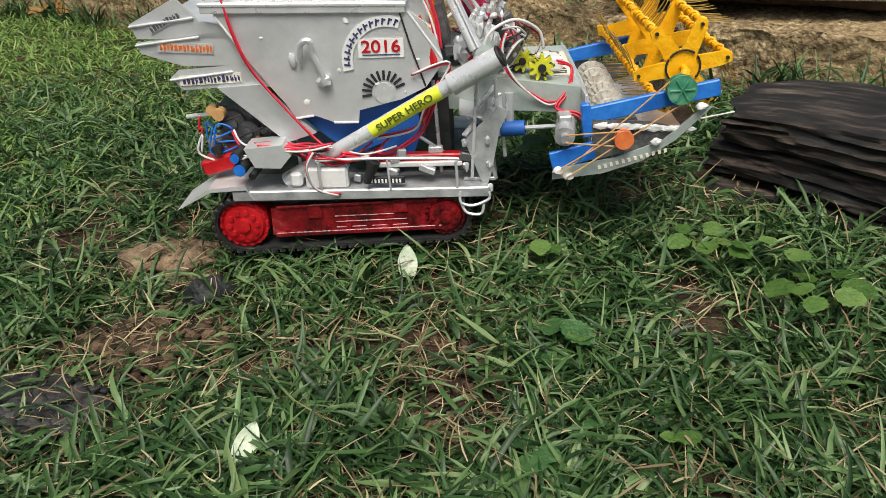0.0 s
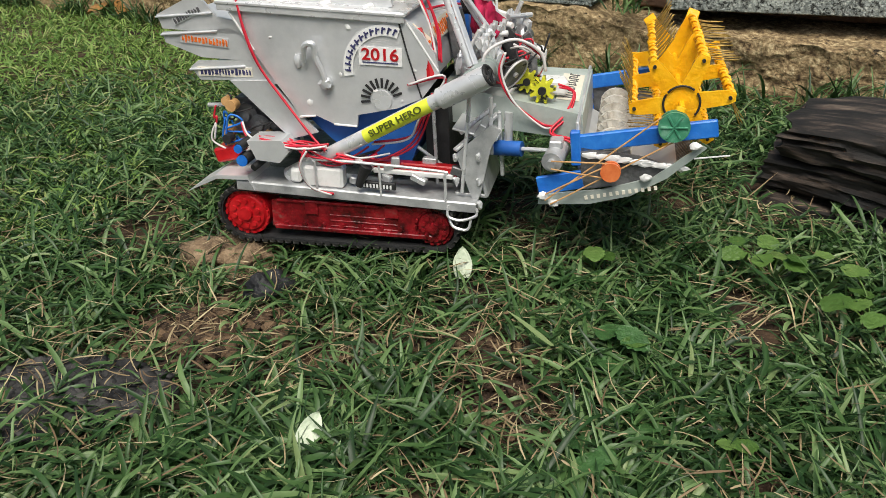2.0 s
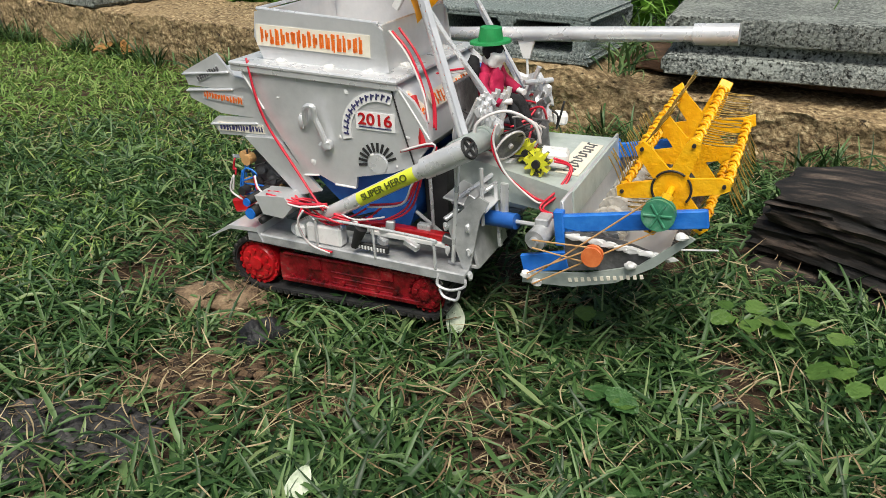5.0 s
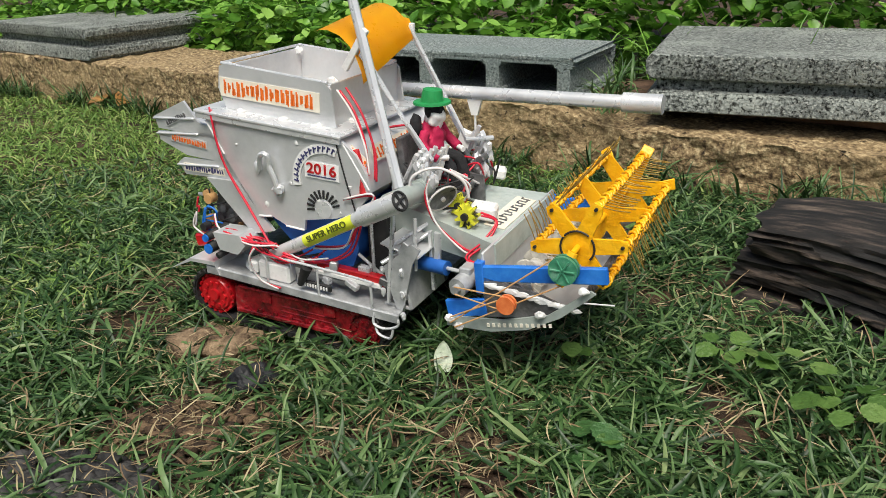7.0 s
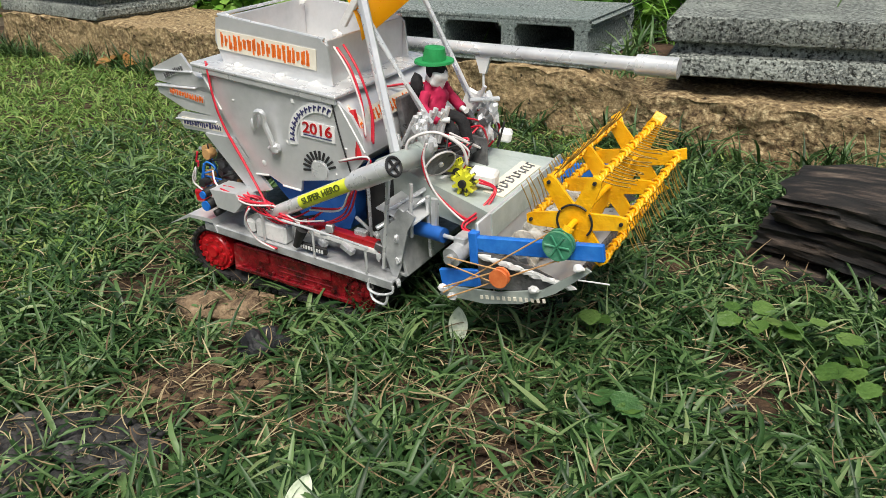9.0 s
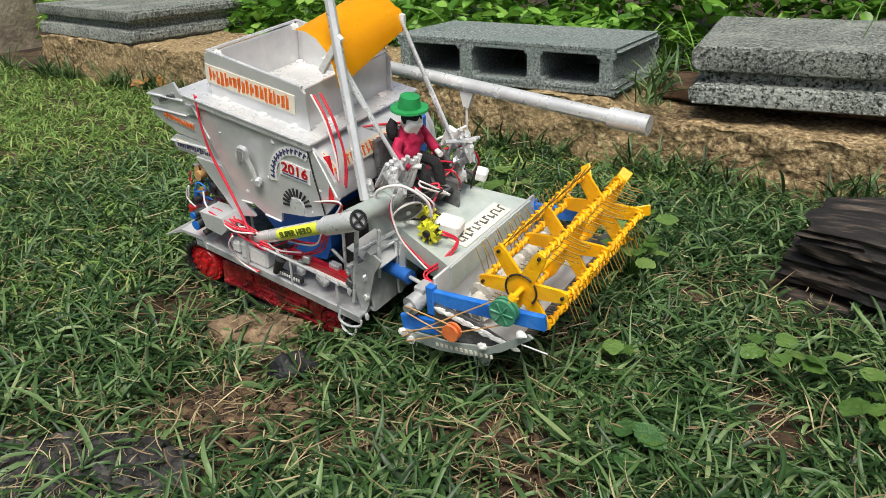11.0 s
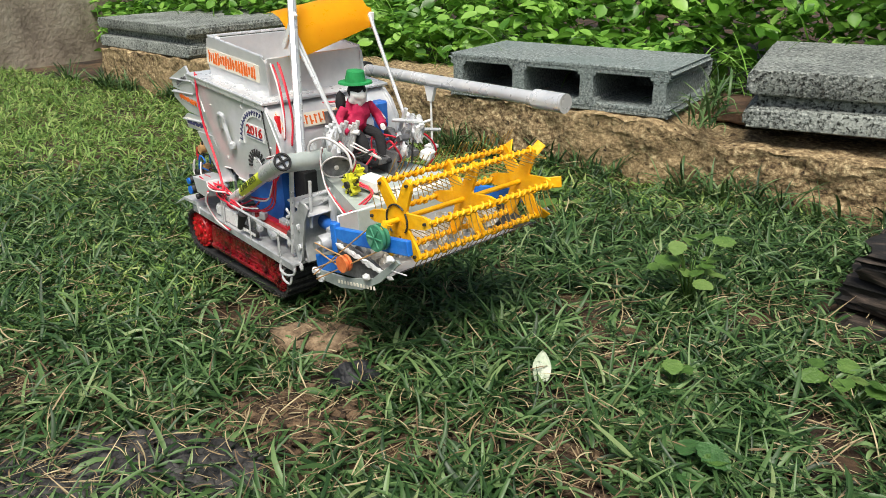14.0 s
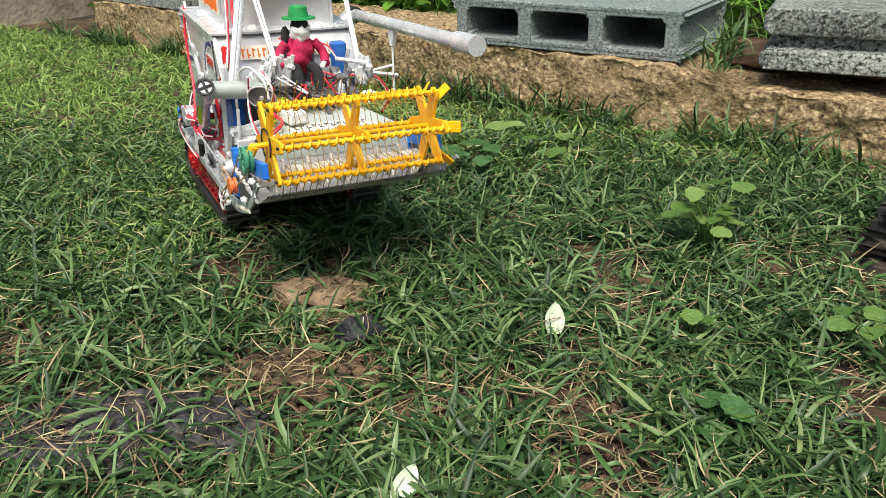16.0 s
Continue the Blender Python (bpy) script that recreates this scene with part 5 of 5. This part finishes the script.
for wi, W in enumerate(WIRES):
    bm = bmesh.new()
    tube(bm, W, 0.0010)
    add("wire", bm, WIRE_RED, "red insulated wire", sm=False)
    bm = bmesh.new()
    tube(bm, [(x + 0.002 * math.sin(7 * i + wi), y - 0.0012, z + 0.0022 * math.cos(5 * i + wi)) for i, (x, y, z) in enumerate(W)], 0.0009)
    add("wire", bm, WIRE_RED if wi % 3 == 0 else WIRE_WHITE, sm=False)
wr = random.Random(17)
for i in range(16):
    x0 = wr.uniform(0.0, 0.13)
    pts = []
    for k in range(5):
        pts.append((0.3 * x0 + 0.024 * k + wr.uniform(-0.006, 0.006), wr.uniform(-0.100, -0.084), 0.092 + 0.03 * (x0 - 0.06) + 0.006 * math.sin(1.3 * k + 9 * x0) + wr.uniform(-0.005, 0.006)))
    bm = bmesh.new()
    tube(bm, pts, wr.uniform(0.0007, 0.0011))
    add("wire", bm, wr.choice((WIRE_RED, WIRE_RED, WIRE_WHITE, BLACK)), sm=False)
for i in range(12):
    c = (0.215 + wr.uniform(-0.02, 0.02), wr.uniform(-0.05, 0.02), 0.15)
    pts = [(c[0] + wr.uniform(-0.02, 0.02), c[1] + wr.uniform(-0.02, 0.02), c[2] + wr.uniform(-0.016, 0.016)) for k in range(4)]
    bm = bmesh.new()
    tube(bm, pts, wr.uniform(0.0007, 0.0011))
    add("wire", bm, wr.choice((WIRE_RED, WIRE_WHITE, BLACK, BLACK)), sm=False)
bm = bmesh.new()
tube(bm, [(0.205, -0.072, 0.15), (0.21, -0.075, 0.168), (0.23, -0.07, 0.176), (0.248, -0.062, 0.165), (0.252, -0.06, 0.150)], 0.0013)
add("wire", bm, WIRE_WHITE, "white looped cable", sm=False)
bm = bmesh.new()
tube(bm, [(0.158, -0.075, 0.185), (0.166, -0.08, 0.165), (0.168, -0.083, 0.15)], 0.0032)
add("heat_shrink", bm, RED, "thick red sleeve on the wires")

# cab
bm = bmesh.new()
box(bm, (0.19, -0.01, 0.148), (0.03, 0.05, 0.008))
box(bm, (0.215, 0.012, 0.146), (0.034, 0.05, 0.006), (0, 12, 0))
box(bm, (0.175, -0.01, 0.165), (0.006, 0.04, 0.04), (0, -8, 0))
for k in range(7):
    box(bm, (0.205 + 0.004 * k, 0.022 + 0.006 * math.sin(k * 2), 0.156 + 0.006 * math.cos(k * 3)), (0.012, 0.006, 0.008), (20 * k, 30 * k, 15 * k), bevel=0.001)
add("cab_floor", bm, GREYMETAL, "grey metal seat base and floor", sm=False)
LEVERS = [((0.185 + 0.003 * k, -0.045 + 0.002 * k, 0.152), (0.20 + 0.002 * k, -0.048 + 0.003 * k, 0.178 + 0.002 * (k % 3)), 0.0022) for k in range(9)]
LEVERS += [((0.212, 0.02, 0.175), (0.228, 0.045, 0.172), 0.0022), ((0.205, 0.03, 0.15), (0.222, 0.03, 0.186), 0.002), ((0.19, 0.045, 0.158), (0.205, 0.09, 0.152), 0.002)]
for a, b2, r in LEVERS:
    bm = bmesh.new()
    rod(bm, a, b2, r, n=8)
    add("control_lever", bm, ALU, "bright metal control rod")
bm = bmesh.new()
box(bm, (0.235, 0.045, 0.14), (0.012, 0.014, 0.01), (0, 10, 20), bevel=0.002)
add("plug_box", bm, WHITEPLASTIC, sm=False)
er = random.Random(4)
for i in range(16):
    bm = bmesh.new()
    c = (er.uniform(-0.016, 0.028), er.uniform(-0.078, -0.055), er.uniform(0.088, 0.126))
    if i % 2:
        rod(bm, c, (c[0], c[1] - er.uniform(0.004, 0.01), c[2]), er.uniform(0.002, 0.005), n=12)
        add("motor_boss", bm, er.choice((GREYMETAL, BLACK, BAND, SHADEDRED)))
    else:
        pts = [(c[0] + er.uniform(-0.015, 0.015), c[1] - 0.004, c[2] + er.uniform(-0.015, 0.015)) for k in range(4)]
        tube(bm, pts, 0.0009)
        add("wire", bm, er.choice((WIRE_RED, BLACK, BLUE, WIRE_WHITE)), sm=False)
bm = bmesh.new()
box(bm, (0.168, 0.038, 0.16), (0.014, 0.016, 0.05), bevel=0.002)
box(bm, (0.175, 0.036, 0.115), (0.014, 0.014, 0.05), bevel=0.002)
add("blue_motor", bm, TANKBLUE, "blue motor beside the seat", sm=False)
for y0, top in ((0.0, 0.15), (-0.035, 0.145)):
    bm = bmesh.new()
    prism(bm, [(0.205, 0.105), (0.24, 0.112), (0.238, top), (0.205, top + 0.003)], y0, y0 + 0.003)
    add("cab_side", bm, GREYMETAL, "grey metal plate under the seat", sm=False)
decal("sticker", 0.158, 0.178, 0.02, 0.012, -0.074, 40, CREAM, ORANGE, "worn cream sticker with orange lettering", 8)
bm = bmesh.new()
box(bm, (0, 0, 0), (0.0006, 0.098, 0.0135), bevel=0)
st = part("sticker", bm, CREAM, harvester, "cream sticker with orange lettering on the drum")
st.matrix_basis = pose(0.1672, -0.015, 0.1795, 0, -22, 0)
bm = bmesh.new()
for i in range(18):
    box(bm, (0.0007, -0.045 + 0.0052 * i, rng.uniform(-0.001, 0.001)), (0.0006, 0.0014, 0.0090), bevel=0)
    box(bm, (0.0007, -0.044 + 0.0052 * i, 0.0025 * (-1) ** i), (0.0006, 0.0032, 0.0014), bevel=0)
part("lettering", bm, ORANGE, st)

bm = bmesh.new()
rod(bm, (0, -0.0008, 0), (0, 0.0008, 0), 0.0130, n=30)
disc = add("belt_disc", bm, GREYMETAL, "dark round belt disc above the feeder")
disc.matrix_basis = pose(0.228, -0.060, 0.148, 30, 0, 62)
bm = bmesh.new()
seg = 30
for k in range(seg):
    a, b2 = 2 * math.pi * k / seg, 2 * math.pi * (k + 1) / seg
    rod(bm, (0.0132 * math.cos(a), -0.001, 0.0132 * math.sin(a)), (0.0132 * math.cos(b2), -0.001, 0.0132 * math.sin(b2)), 0.0008, n=6)
rod(bm, (0, -0.003, 0), (0, 0.002, 0), 0.0020, n=12)
part("rim", bm, WIRE_WHITE, disc, "pale worn rim and hub")
fr = random.Random(31)
for c in ((0.206, -0.044, 0.170), (0.214, -0.050, 0.158), (0.212, 0.050, 0.168), (0.222, 0.042, 0.160), (0.186, -0.060, 0.150), (0.228, 0.02, 0.150)):
    bm = bmesh.new()
    for k in range(3):
        blob(bm, (c[0] + fr.uniform(-0.004, 0.004), c[1] + fr.uniform(-0.004, 0.004), c[2] + fr.uniform(-0.007, 0.007)), (0.0045, 0.004, 0.008), fr.random() * 20, 0.9, 2, 2.4)
    tagged(add("foil_wrap", bm, ALU, "crumpled silver foil wrap on the controls", angle=12), kind="stuff")
for k in range(14):
    bm = bmesh.new()
    x, y, z = fr.uniform(0.06, 0.19), fr.uniform(-0.094, -0.080), fr.uniform(0.066, 0.084)
    box(bm, (x, y, z), (fr.uniform(0.006, 0.014), 0.006, fr.uniform(0.004, 0.010)), (0, fr.uniform(-30, 30), fr.uniform(-20, 20)), bevel=0.0008)
    add("deck_fitting", bm, fr.choice((ALU, DECK, BLACK, GREYMETAL, ALU)), "small bare metal fitting on the deck", sm=False)

# header
bm = bmesh.new()
box(bm, (0.281, -0.0165, 0.100), (0.0025, 0.164, 0.046), (0, -4, 0))
rows = []
for y in (-0.098, 0.065):
    rows.append([bm.verts.new((x, y, z)) for x, z in ((0.281, 0.084), (0.29, 0.079), (0.305, 0.077), (0.328, 0.080), (0.344, 0.086), (0.354, 0.092))])
for i in range(5):
    bm.faces.new((rows[0][i], rows[1][i], rows[1][i + 1], rows[0][i + 1]))
header = add("header_trough", bm, SILVER, "curved silver cutting header trough", angle=40)
for y, s in ((-0.100, -1), (0.067, 1)):
    bm = bmesh.new()
    box(bm, (0.328 if s < 0 else 0.311, y, 0.1145 if s < 0 else 0.112), (0.098 if s < 0 else 0.064, 0.005, 0.0125), (0, -8.5, 0), bevel=0.0008)
    box(bm, (0.279, y, 0.104), (0.007, 0.007, 0.026), (0, -4, 0), bevel=0.0008)
    add("blue_arm", bm, BLUE, "blue painted reel arm", sm=False)
    bm = bmesh.new()
    low = 0.012 if s > 0 else 0.0
    prism(bm, [(0.252, 0.060 + low), (0.253, 0.068 + low), (0.30, 0.074 + low), (0.335, 0.085 + low * 0.6), (0.366, 0.1105), (0.370, 0.1085), (0.345, 0.085 + low * 0.6), (0.320, 0.070 + low), (0.29, 0.062 + low)], y + s * 0.004, y + s * 0.006)
    add("skid_plate", bm, GREYGREEN, "grey curved skid plate", sm=False)
    bm = bmesh.new()
    prism(bm, [(0.283, 0.072), (0.283, 0.105), (0.325, 0.100), (0.352, 0.092), (0.330, 0.080)], y + s * 0.001, y + s * 0.0025)
    add("end_plate", bm, GREYMETAL, "dull grey header end plate", sm=False)
    bm = bmesh.new()
    box(bm, (0.268, y + s * 0.002, 0.077), (0.034, 0.004, 0.014), (0, -12, 0))
    add("blue_bracket", bm, BLUE, sm=False)
bm = bmesh.new()
for i in range(12):
    box(bm, (0.288 + 0.0045 * i, -0.1066, 0.0675 + 0.0009 * i), (0.0022, 0.0006, 0.003), (0, -12, 0), bevel=0)
add("lettering", bm, CREAM, "faint pale hand lettering", sm=False)
bm = bmesh.new()
rod(bm, (0.305, -0.096, 0.094), (0.305, 0.063, 0.094), 0.008, n=14)
for k in range(120):
    y = -0.094 + 0.156 * k / 120
    a = 2 * math.pi * k / 17
    box(bm, (0.305 + 0.0105 * math.cos(a), y, 0.094 + 0.0105 * math.sin(a)), (0.0075, 0.0022, 0.005), (0, -math.degrees(a), 0), bevel=0)
add("auger_screw", bm, SCREW, "white glue covered auger screw")
bm = bmesh.new()
for k in range(58):
    y = -0.095 + 0.158 * k / 57
    box(bm, (0.357, y, 0.0940), (0.012, 0.0013, 0.001), (0, -30, 0), bevel=0)
add("cutter_bar", bm, GREYMETAL, "fine toothed cutter bar", sm=False)
bm = bmesh.new()
rod(bm, (0.262, -0.106, 0.094), (0.266, -0.082, 0.097), 0.0078, n=18)
rod(bm, (0.2615, -0.111, 0.0935), (0.262, -0.106, 0.094), 0.0034, n=12)
box(bm, (0.264, -0.09, 0.104), (0.010, 0.014, 0.006), bevel=0.001)
add("header_motor", bm, DECK, "grey header motor")
bm = bmesh.new()
for s, r in ((0, 0.0072), (0.0022, 0.005), (0.0044, 0.0072)):
    rod(bm, (0.305, -0.1085 - s, 0.091), (0.305, -0.1105 - s, 0.091), r, n=20)
add("pulley", bm, PULLEY, "orange grooved pulley")
bm = bmesh.new()
for s, r in ((0, 0.0108), (0.003, 0.0085), (0.0045, 0.0108)):
    rod(bm, (0.3465, -0.1035 - s, 0.1245), (0.3465, -0.1062 - s, 0.1245), r, n=26)
for k in range(6):
    a = k * math.pi / 3
    rod(bm, (0.3465, -0.1108, 0.1245), (0.3465 + 0.009 * math.cos(a), -0.1108, 0.1245 + 0.009 * math.sin(a)), 0.0009, n=6)
add("reel_pulley", bm, GREENDISC, "green grooved reel pulley")
bm = bmesh.new()
for k, (a, b2) in enumerate((((0.258, -0.112, 0.066), (0.338, -0.108, 0.131)), ((0.262, -0.112, 0.063), (0.350, -0.108, 0.115)), ((0.262, -0.111, 0.097), (0.304, -0.112, 0.097)), ((0.262, -0.111, 0.091), (0.304, -0.112, 0.085)), ((0.258, -0.112, 0.071), (0.303, -0.113, 0.096)))):
    rod(bm, a, b2, 0.0006, n=6)
add("drive_belt", bm, BAND, "thin stretched rubber band belts")
bm = bmesh.new()
for x, z in ((0.256, 0.068), (0.264, 0.063), (0.362, 0.111), (0.33, 0.086)):
    blob(bm, (x, -0.1085, z), (0.0042, 0.003, 0.003), x * 60, 0.5)
rod(bm, (0.362, -0.107, 0.101), (0.385, -0.112, 0.106), 0.0006, n=6)
for k in range(9):
    blob(bm, (0.29 + 0.008 * k, -0.104, 0.1 - 0.001 * k), (0.006, 0.0015, 0.0024), k, 0.7)
tagged(add("glue_dab", bm, GLUE, "glossy glue dabs and bent wire"), kind="stuff")

# reel
RC, RZ, RR_ = 0.351, 0.136, 0.0345
PHASE = radians(8)
reel = new("reel")
reel.parent = harvester
reel["label"] = "yellow six bladed gathering reel with wire tines"
for yi, yst in enumerate((-0.089, -0.018, 0.052)):
    bm = bmesh.new()
    outline = []
    for k in range(6):
        a = PHASE + k * math.pi / 3
        wide = 1.12 if yi == 2 else 1.0
        for r, w in ((0.0118, -0.0060), (0.031, -0.0050), (0.036, -0.0032), (0.036, 0.0032), (0.031, 0.0050), (0.0118, 0.0060)):
            outline.append((RC + r * math.cos(a) - w * wide * math.sin(a), RZ + r * math.sin(a) + w * wide * math.cos(a)))
    prism(bm, outline, yst - 0.0013, yst + 0.0013)
    if yi == 2:
        for k in range(6):
            a = PHASE + k * math.pi / 3
            fb = bmesh.new()
            box(fb, (0, 0, 0), (0.017, 0.0016, 0.010), bevel=0.0006)
            flap = part("flap", fb, YELLOW, reel)
            flap.matrix_basis = pose(RC, yst, RZ) @ pose(0, 0, 0, 0, -math.degrees(a), 0) @ pose(0.032, 0.006, 0, 0, 0, 40)
    part("star_wheel", bm, YELLOW, reel, "yellow painted star shaped end wheel")
bm = bmesh.new()
for k in range(40):
    a0, a1 = radians(-40 + 7 * k), radians(-33 + 7 * k)
    if k in (11, 12, 26):
        continue
    rod(bm, (RC + 0.0125 * math.cos(a0), -0.0915, RZ + 0.0125 * math.sin(a0)), (RC + 0.0125 * math.cos(a1), -0.0915, RZ + 0.0125 * math.sin(a1)), 0.0008, n=5)
for k in range(6):
    a = PHASE + k * math.pi / 3
    rod(bm, (RC + 0.0325 * math.cos(a), -0.0922, RZ + 0.0325 * math.sin(a)), (RC + 0.0325 * math.cos(a), -0.090, RZ + 0.0325 * math.sin(a)), 0.0013, n=8)
part("marker_ring", bm, BLACK, reel, "black marker ring and rivets")
bm = bmesh.new()
rod(bm, (RC, -0.104, RZ), (RC, 0.070, RZ), 0.0022, n=10)
rod(bm, (0.3465, -0.106, 0.1245), (RC, -0.101, RZ), 0.004, n=10)
part("reel_shaft", bm, YELLOW, reel)
rng = random.Random(8)
for k in range(6):
    a = PHASE + k * math.pi / 3
    x, z = RC + 0.0335 * math.cos(a), RZ + 0.0335 * math.sin(a)
    bm = bmesh.new()
    rod(bm, (x, -0.089, z), (x, 0.055, z), 0.0018, n=8)
    wrap = []
    turns = 20
    for i in range(turns * 8 + 1):
        t = i / (turns * 8)
        w = 2 * math.pi * turns * t
        rr = 0.0024 + 0.0007 * math.sin(w * 0.37 + k)
        wrap.append((x + rr * math.cos(w), -0.0885 + 0.143 * t, z + rr * math.sin(w)))
    tube(bm, wrap, 0.0012, 5, 1)
    part("bat", bm, YELLOW, reel, "yellow rope wound bat")
    bm = bmesh.new()
    d0 = Vector((math.cos(a - 1.5), 0, math.sin(a - 1.5)))
    d1 = Vector((math.cos(a - 0.5), 0, math.sin(a - 0.5)))
    for i in range(24):
        y = -0.085 + 0.0058 * i
        p = Vector((x, y, z))
        jit = Vector((rng.uniform(-0.002, 0.002), rng.uniform(-0.002, 0.002), rng.uniform(-0.002, 0.002)))
        tube(bm, [p, p + 0.010 * d0 + 0.002 * d1 + jit * 0.4, p + 0.019 * d0 + 0.006 * d1 + jit], 0.0004, 4, 3)
    tagged(part("tine_comb", bm, TINE, reel, "row of thin bent wire tines"), kind="stuff")


# ---- driver doll ----
def doll():
    bm = bmesh.new()
    c = Vector((0.196, -0.010, -0.004))
    rod(bm, c + Vector((0.0, 0, 0.226)), c + Vector((0.001, 0, 0.2375)), 0.0112, 0.0092, n=20, mi=0)
    rod(bm, c + Vector((0, 0, 0.2245)), c + Vector((0, 0, 0.2265)), 0.0182, 0.0178, n=26, mi=0)
    blob(bm, c + Vector((0.002, 0, 0.217)), (0.010, 0.010, 0.010), 1, 0.1, mi=3)
    blob(bm, c + Vector((0.0035, 0, 0.2115)), (0.0095, 0.0108, 0.0105), 2, 0.4, 3, mi=1)
    blob(bm, c + Vector((0, 0, 0.189)), (0.0105, 0.0145, 0.018), 3, 0.6, 3, mi=2)
    for s in (-1, 1):
        tube(bm, [c + Vector((0, s * 0.016, 0.2)), c + Vector((0.002, s * 0.025, 0.188)), c + Vector((0.016, s * 0.022, 0.178))], 0.0050, 10, 4, mi=2)
        tube(bm, [c + Vector((0.014, s * 0.022, 0.179)), c + Vector((0.024, s * 0.016, 0.178))], 0.0028, 8, 3, mi=1)
        tube(bm, [c + Vector((0.0, s * 0.008, 0.175)), c + Vector((0.020, s * 0.011, 0.171)), c + Vector((0.026, s * 0.011, 0.158)), c + Vector((0.029, s * 0.010, 0.148))], 0.0056, 10, 4, mi=3)
        blob(bm, c + Vector((0.034, s * 0.010, 0.1465)), (0.009, 0.005, 0.004), 5, 0.1, mi=3)
    blob(bm, c + Vector((-0.012, -0.012, 0.205)), (0.006, 0.005, 0.012), 6, 0.3, mi=3)
    seat = Vector((0.196, -0.010, 0.142))
    for v in bm.verts:
        v.co = seat + (v.co - seat) * 0.9
    ob = part("driver_doll", bm, [HATGREEN, WHITEPLASTIC, SHIRT, TROUSER])
    return tagged(ob, "small seated doll with green hat, crimson shirt and black trousers", "doll")


driver = doll()


# ---- what moves ----
# seconds, x, y, z, roll, pitch, yaw of the harvester
DRIVE = [
    (0, 0.0077, 0.6893, 0.0095, -0.77, -2.04, -6.01),
    (0.5, -0.0087, 0.6973, 0.0125, -1.55, -0.87, -8.52),
    (1, -0.0330, 0.7020, 0.0114, -1.23, -0.47, -10.29),
    (1.5, -0.0428, 0.7048, 0.0135, -1.00, -0.47, -11.76),
    (2, -0.0297, 0.7042, 0.0118, -1.11, -0.94, -14.83),
    (2.5, -0.0080, 0.7022, 0.0110, -1.01, -1.79, -14.88),
    (3, -0.0061, 0.7083, 0.0108, -0.72, -1.68, -20.05),
    (3.5, -0.0025, 0.7098, 0.0110, 0.53, -2.32, -22.84),
    (4, -0.0023, 0.7076, 0.0118, 0.67, -2.49, -25.45),
    (4.5, -0.0006, 0.7083, 0.0078, 1.57, -3.50, -26.02),
    (5, 0.0000, 0.7070, 0.0083, 1.10, -3.54, -26.54),
    (5.2, -0.0005, 0.7071, 0.0077, 1.25, -3.66, -26.39),
    (7.3, -0.0408, 0.7529, 0.0010, 0.23, 0.19, -28.92),
    (7.5, -0.0392, 0.7493, 0.0038, 0.97, -0.13, -28.95),
    (8, -0.0389, 0.7523, 0.0022, 0.81, -0.15, -29.41),
    (8.5, -0.0466, 0.7585, 0.0026, -0.02, 1.36, -30.59),
    (9, -0.0477, 0.7579, 0.0064, 1.83, 1.06, -30.94),
    (9.5, -0.0503, 0.7630, 0.0011, 0.66, 1.17, -31.91),
    (11.8, -0.1203, 0.8118, 0.0204, 8.69, 7.98, -35.36),
    (12, -0.1268, 0.8175, 0.0198, 8.22, 8.11, -36.39),
    (12.5, -0.1412, 0.8178, 0.0207, 6.64, 7.05, -37.28),
    (13, -0.1477, 0.8226, 0.0149, 3.69, 3.15, -40.24),
    (13.5, -0.1688, 0.8517, 0.0117, 0.99, 0.49, -41.63),
    (14, -0.1782, 0.8627, 0.0158, 0.17, 0.11, -43.99),
    (14.5, -0.1833, 0.8860, 0.0131, -0.23, -1.01, -50.07),
    (15, -0.1974, 0.9051, 0.0083, -0.35, -2.91, -51.30),
    (15.5, -0.1992, 0.9168, 0.0075, -1.63, -2.47, -55.80),
    (16, -0.2041, 0.9355, 0.0093, -2.46, -1.17, -59.41),
]


def motions():
    rows = [(t, pose(x, y, z, roll, pitch, yaw)) for t, x, y, z, roll, pitch, yaw in DRIVE]
    walk(harvester, rows)
    walk(driver, rows)
    for wheel, cx, yc, cz in wheels:
        turn, out, last = 0.0, [], None
        for t, m in rows:
            p, ahead = m @ Vector((cx, yc, cz)), m.to_3x3() @ Vector((1, 0, 0))
            if last is not None:
                turn += max(-80, min(80, math.degrees((p - last).dot(ahead) / 0.024)))
            last = p
            out.append((t, pose(cx, yc, cz, 0, turn, 0)))
        walk(wheel, out)


motions()
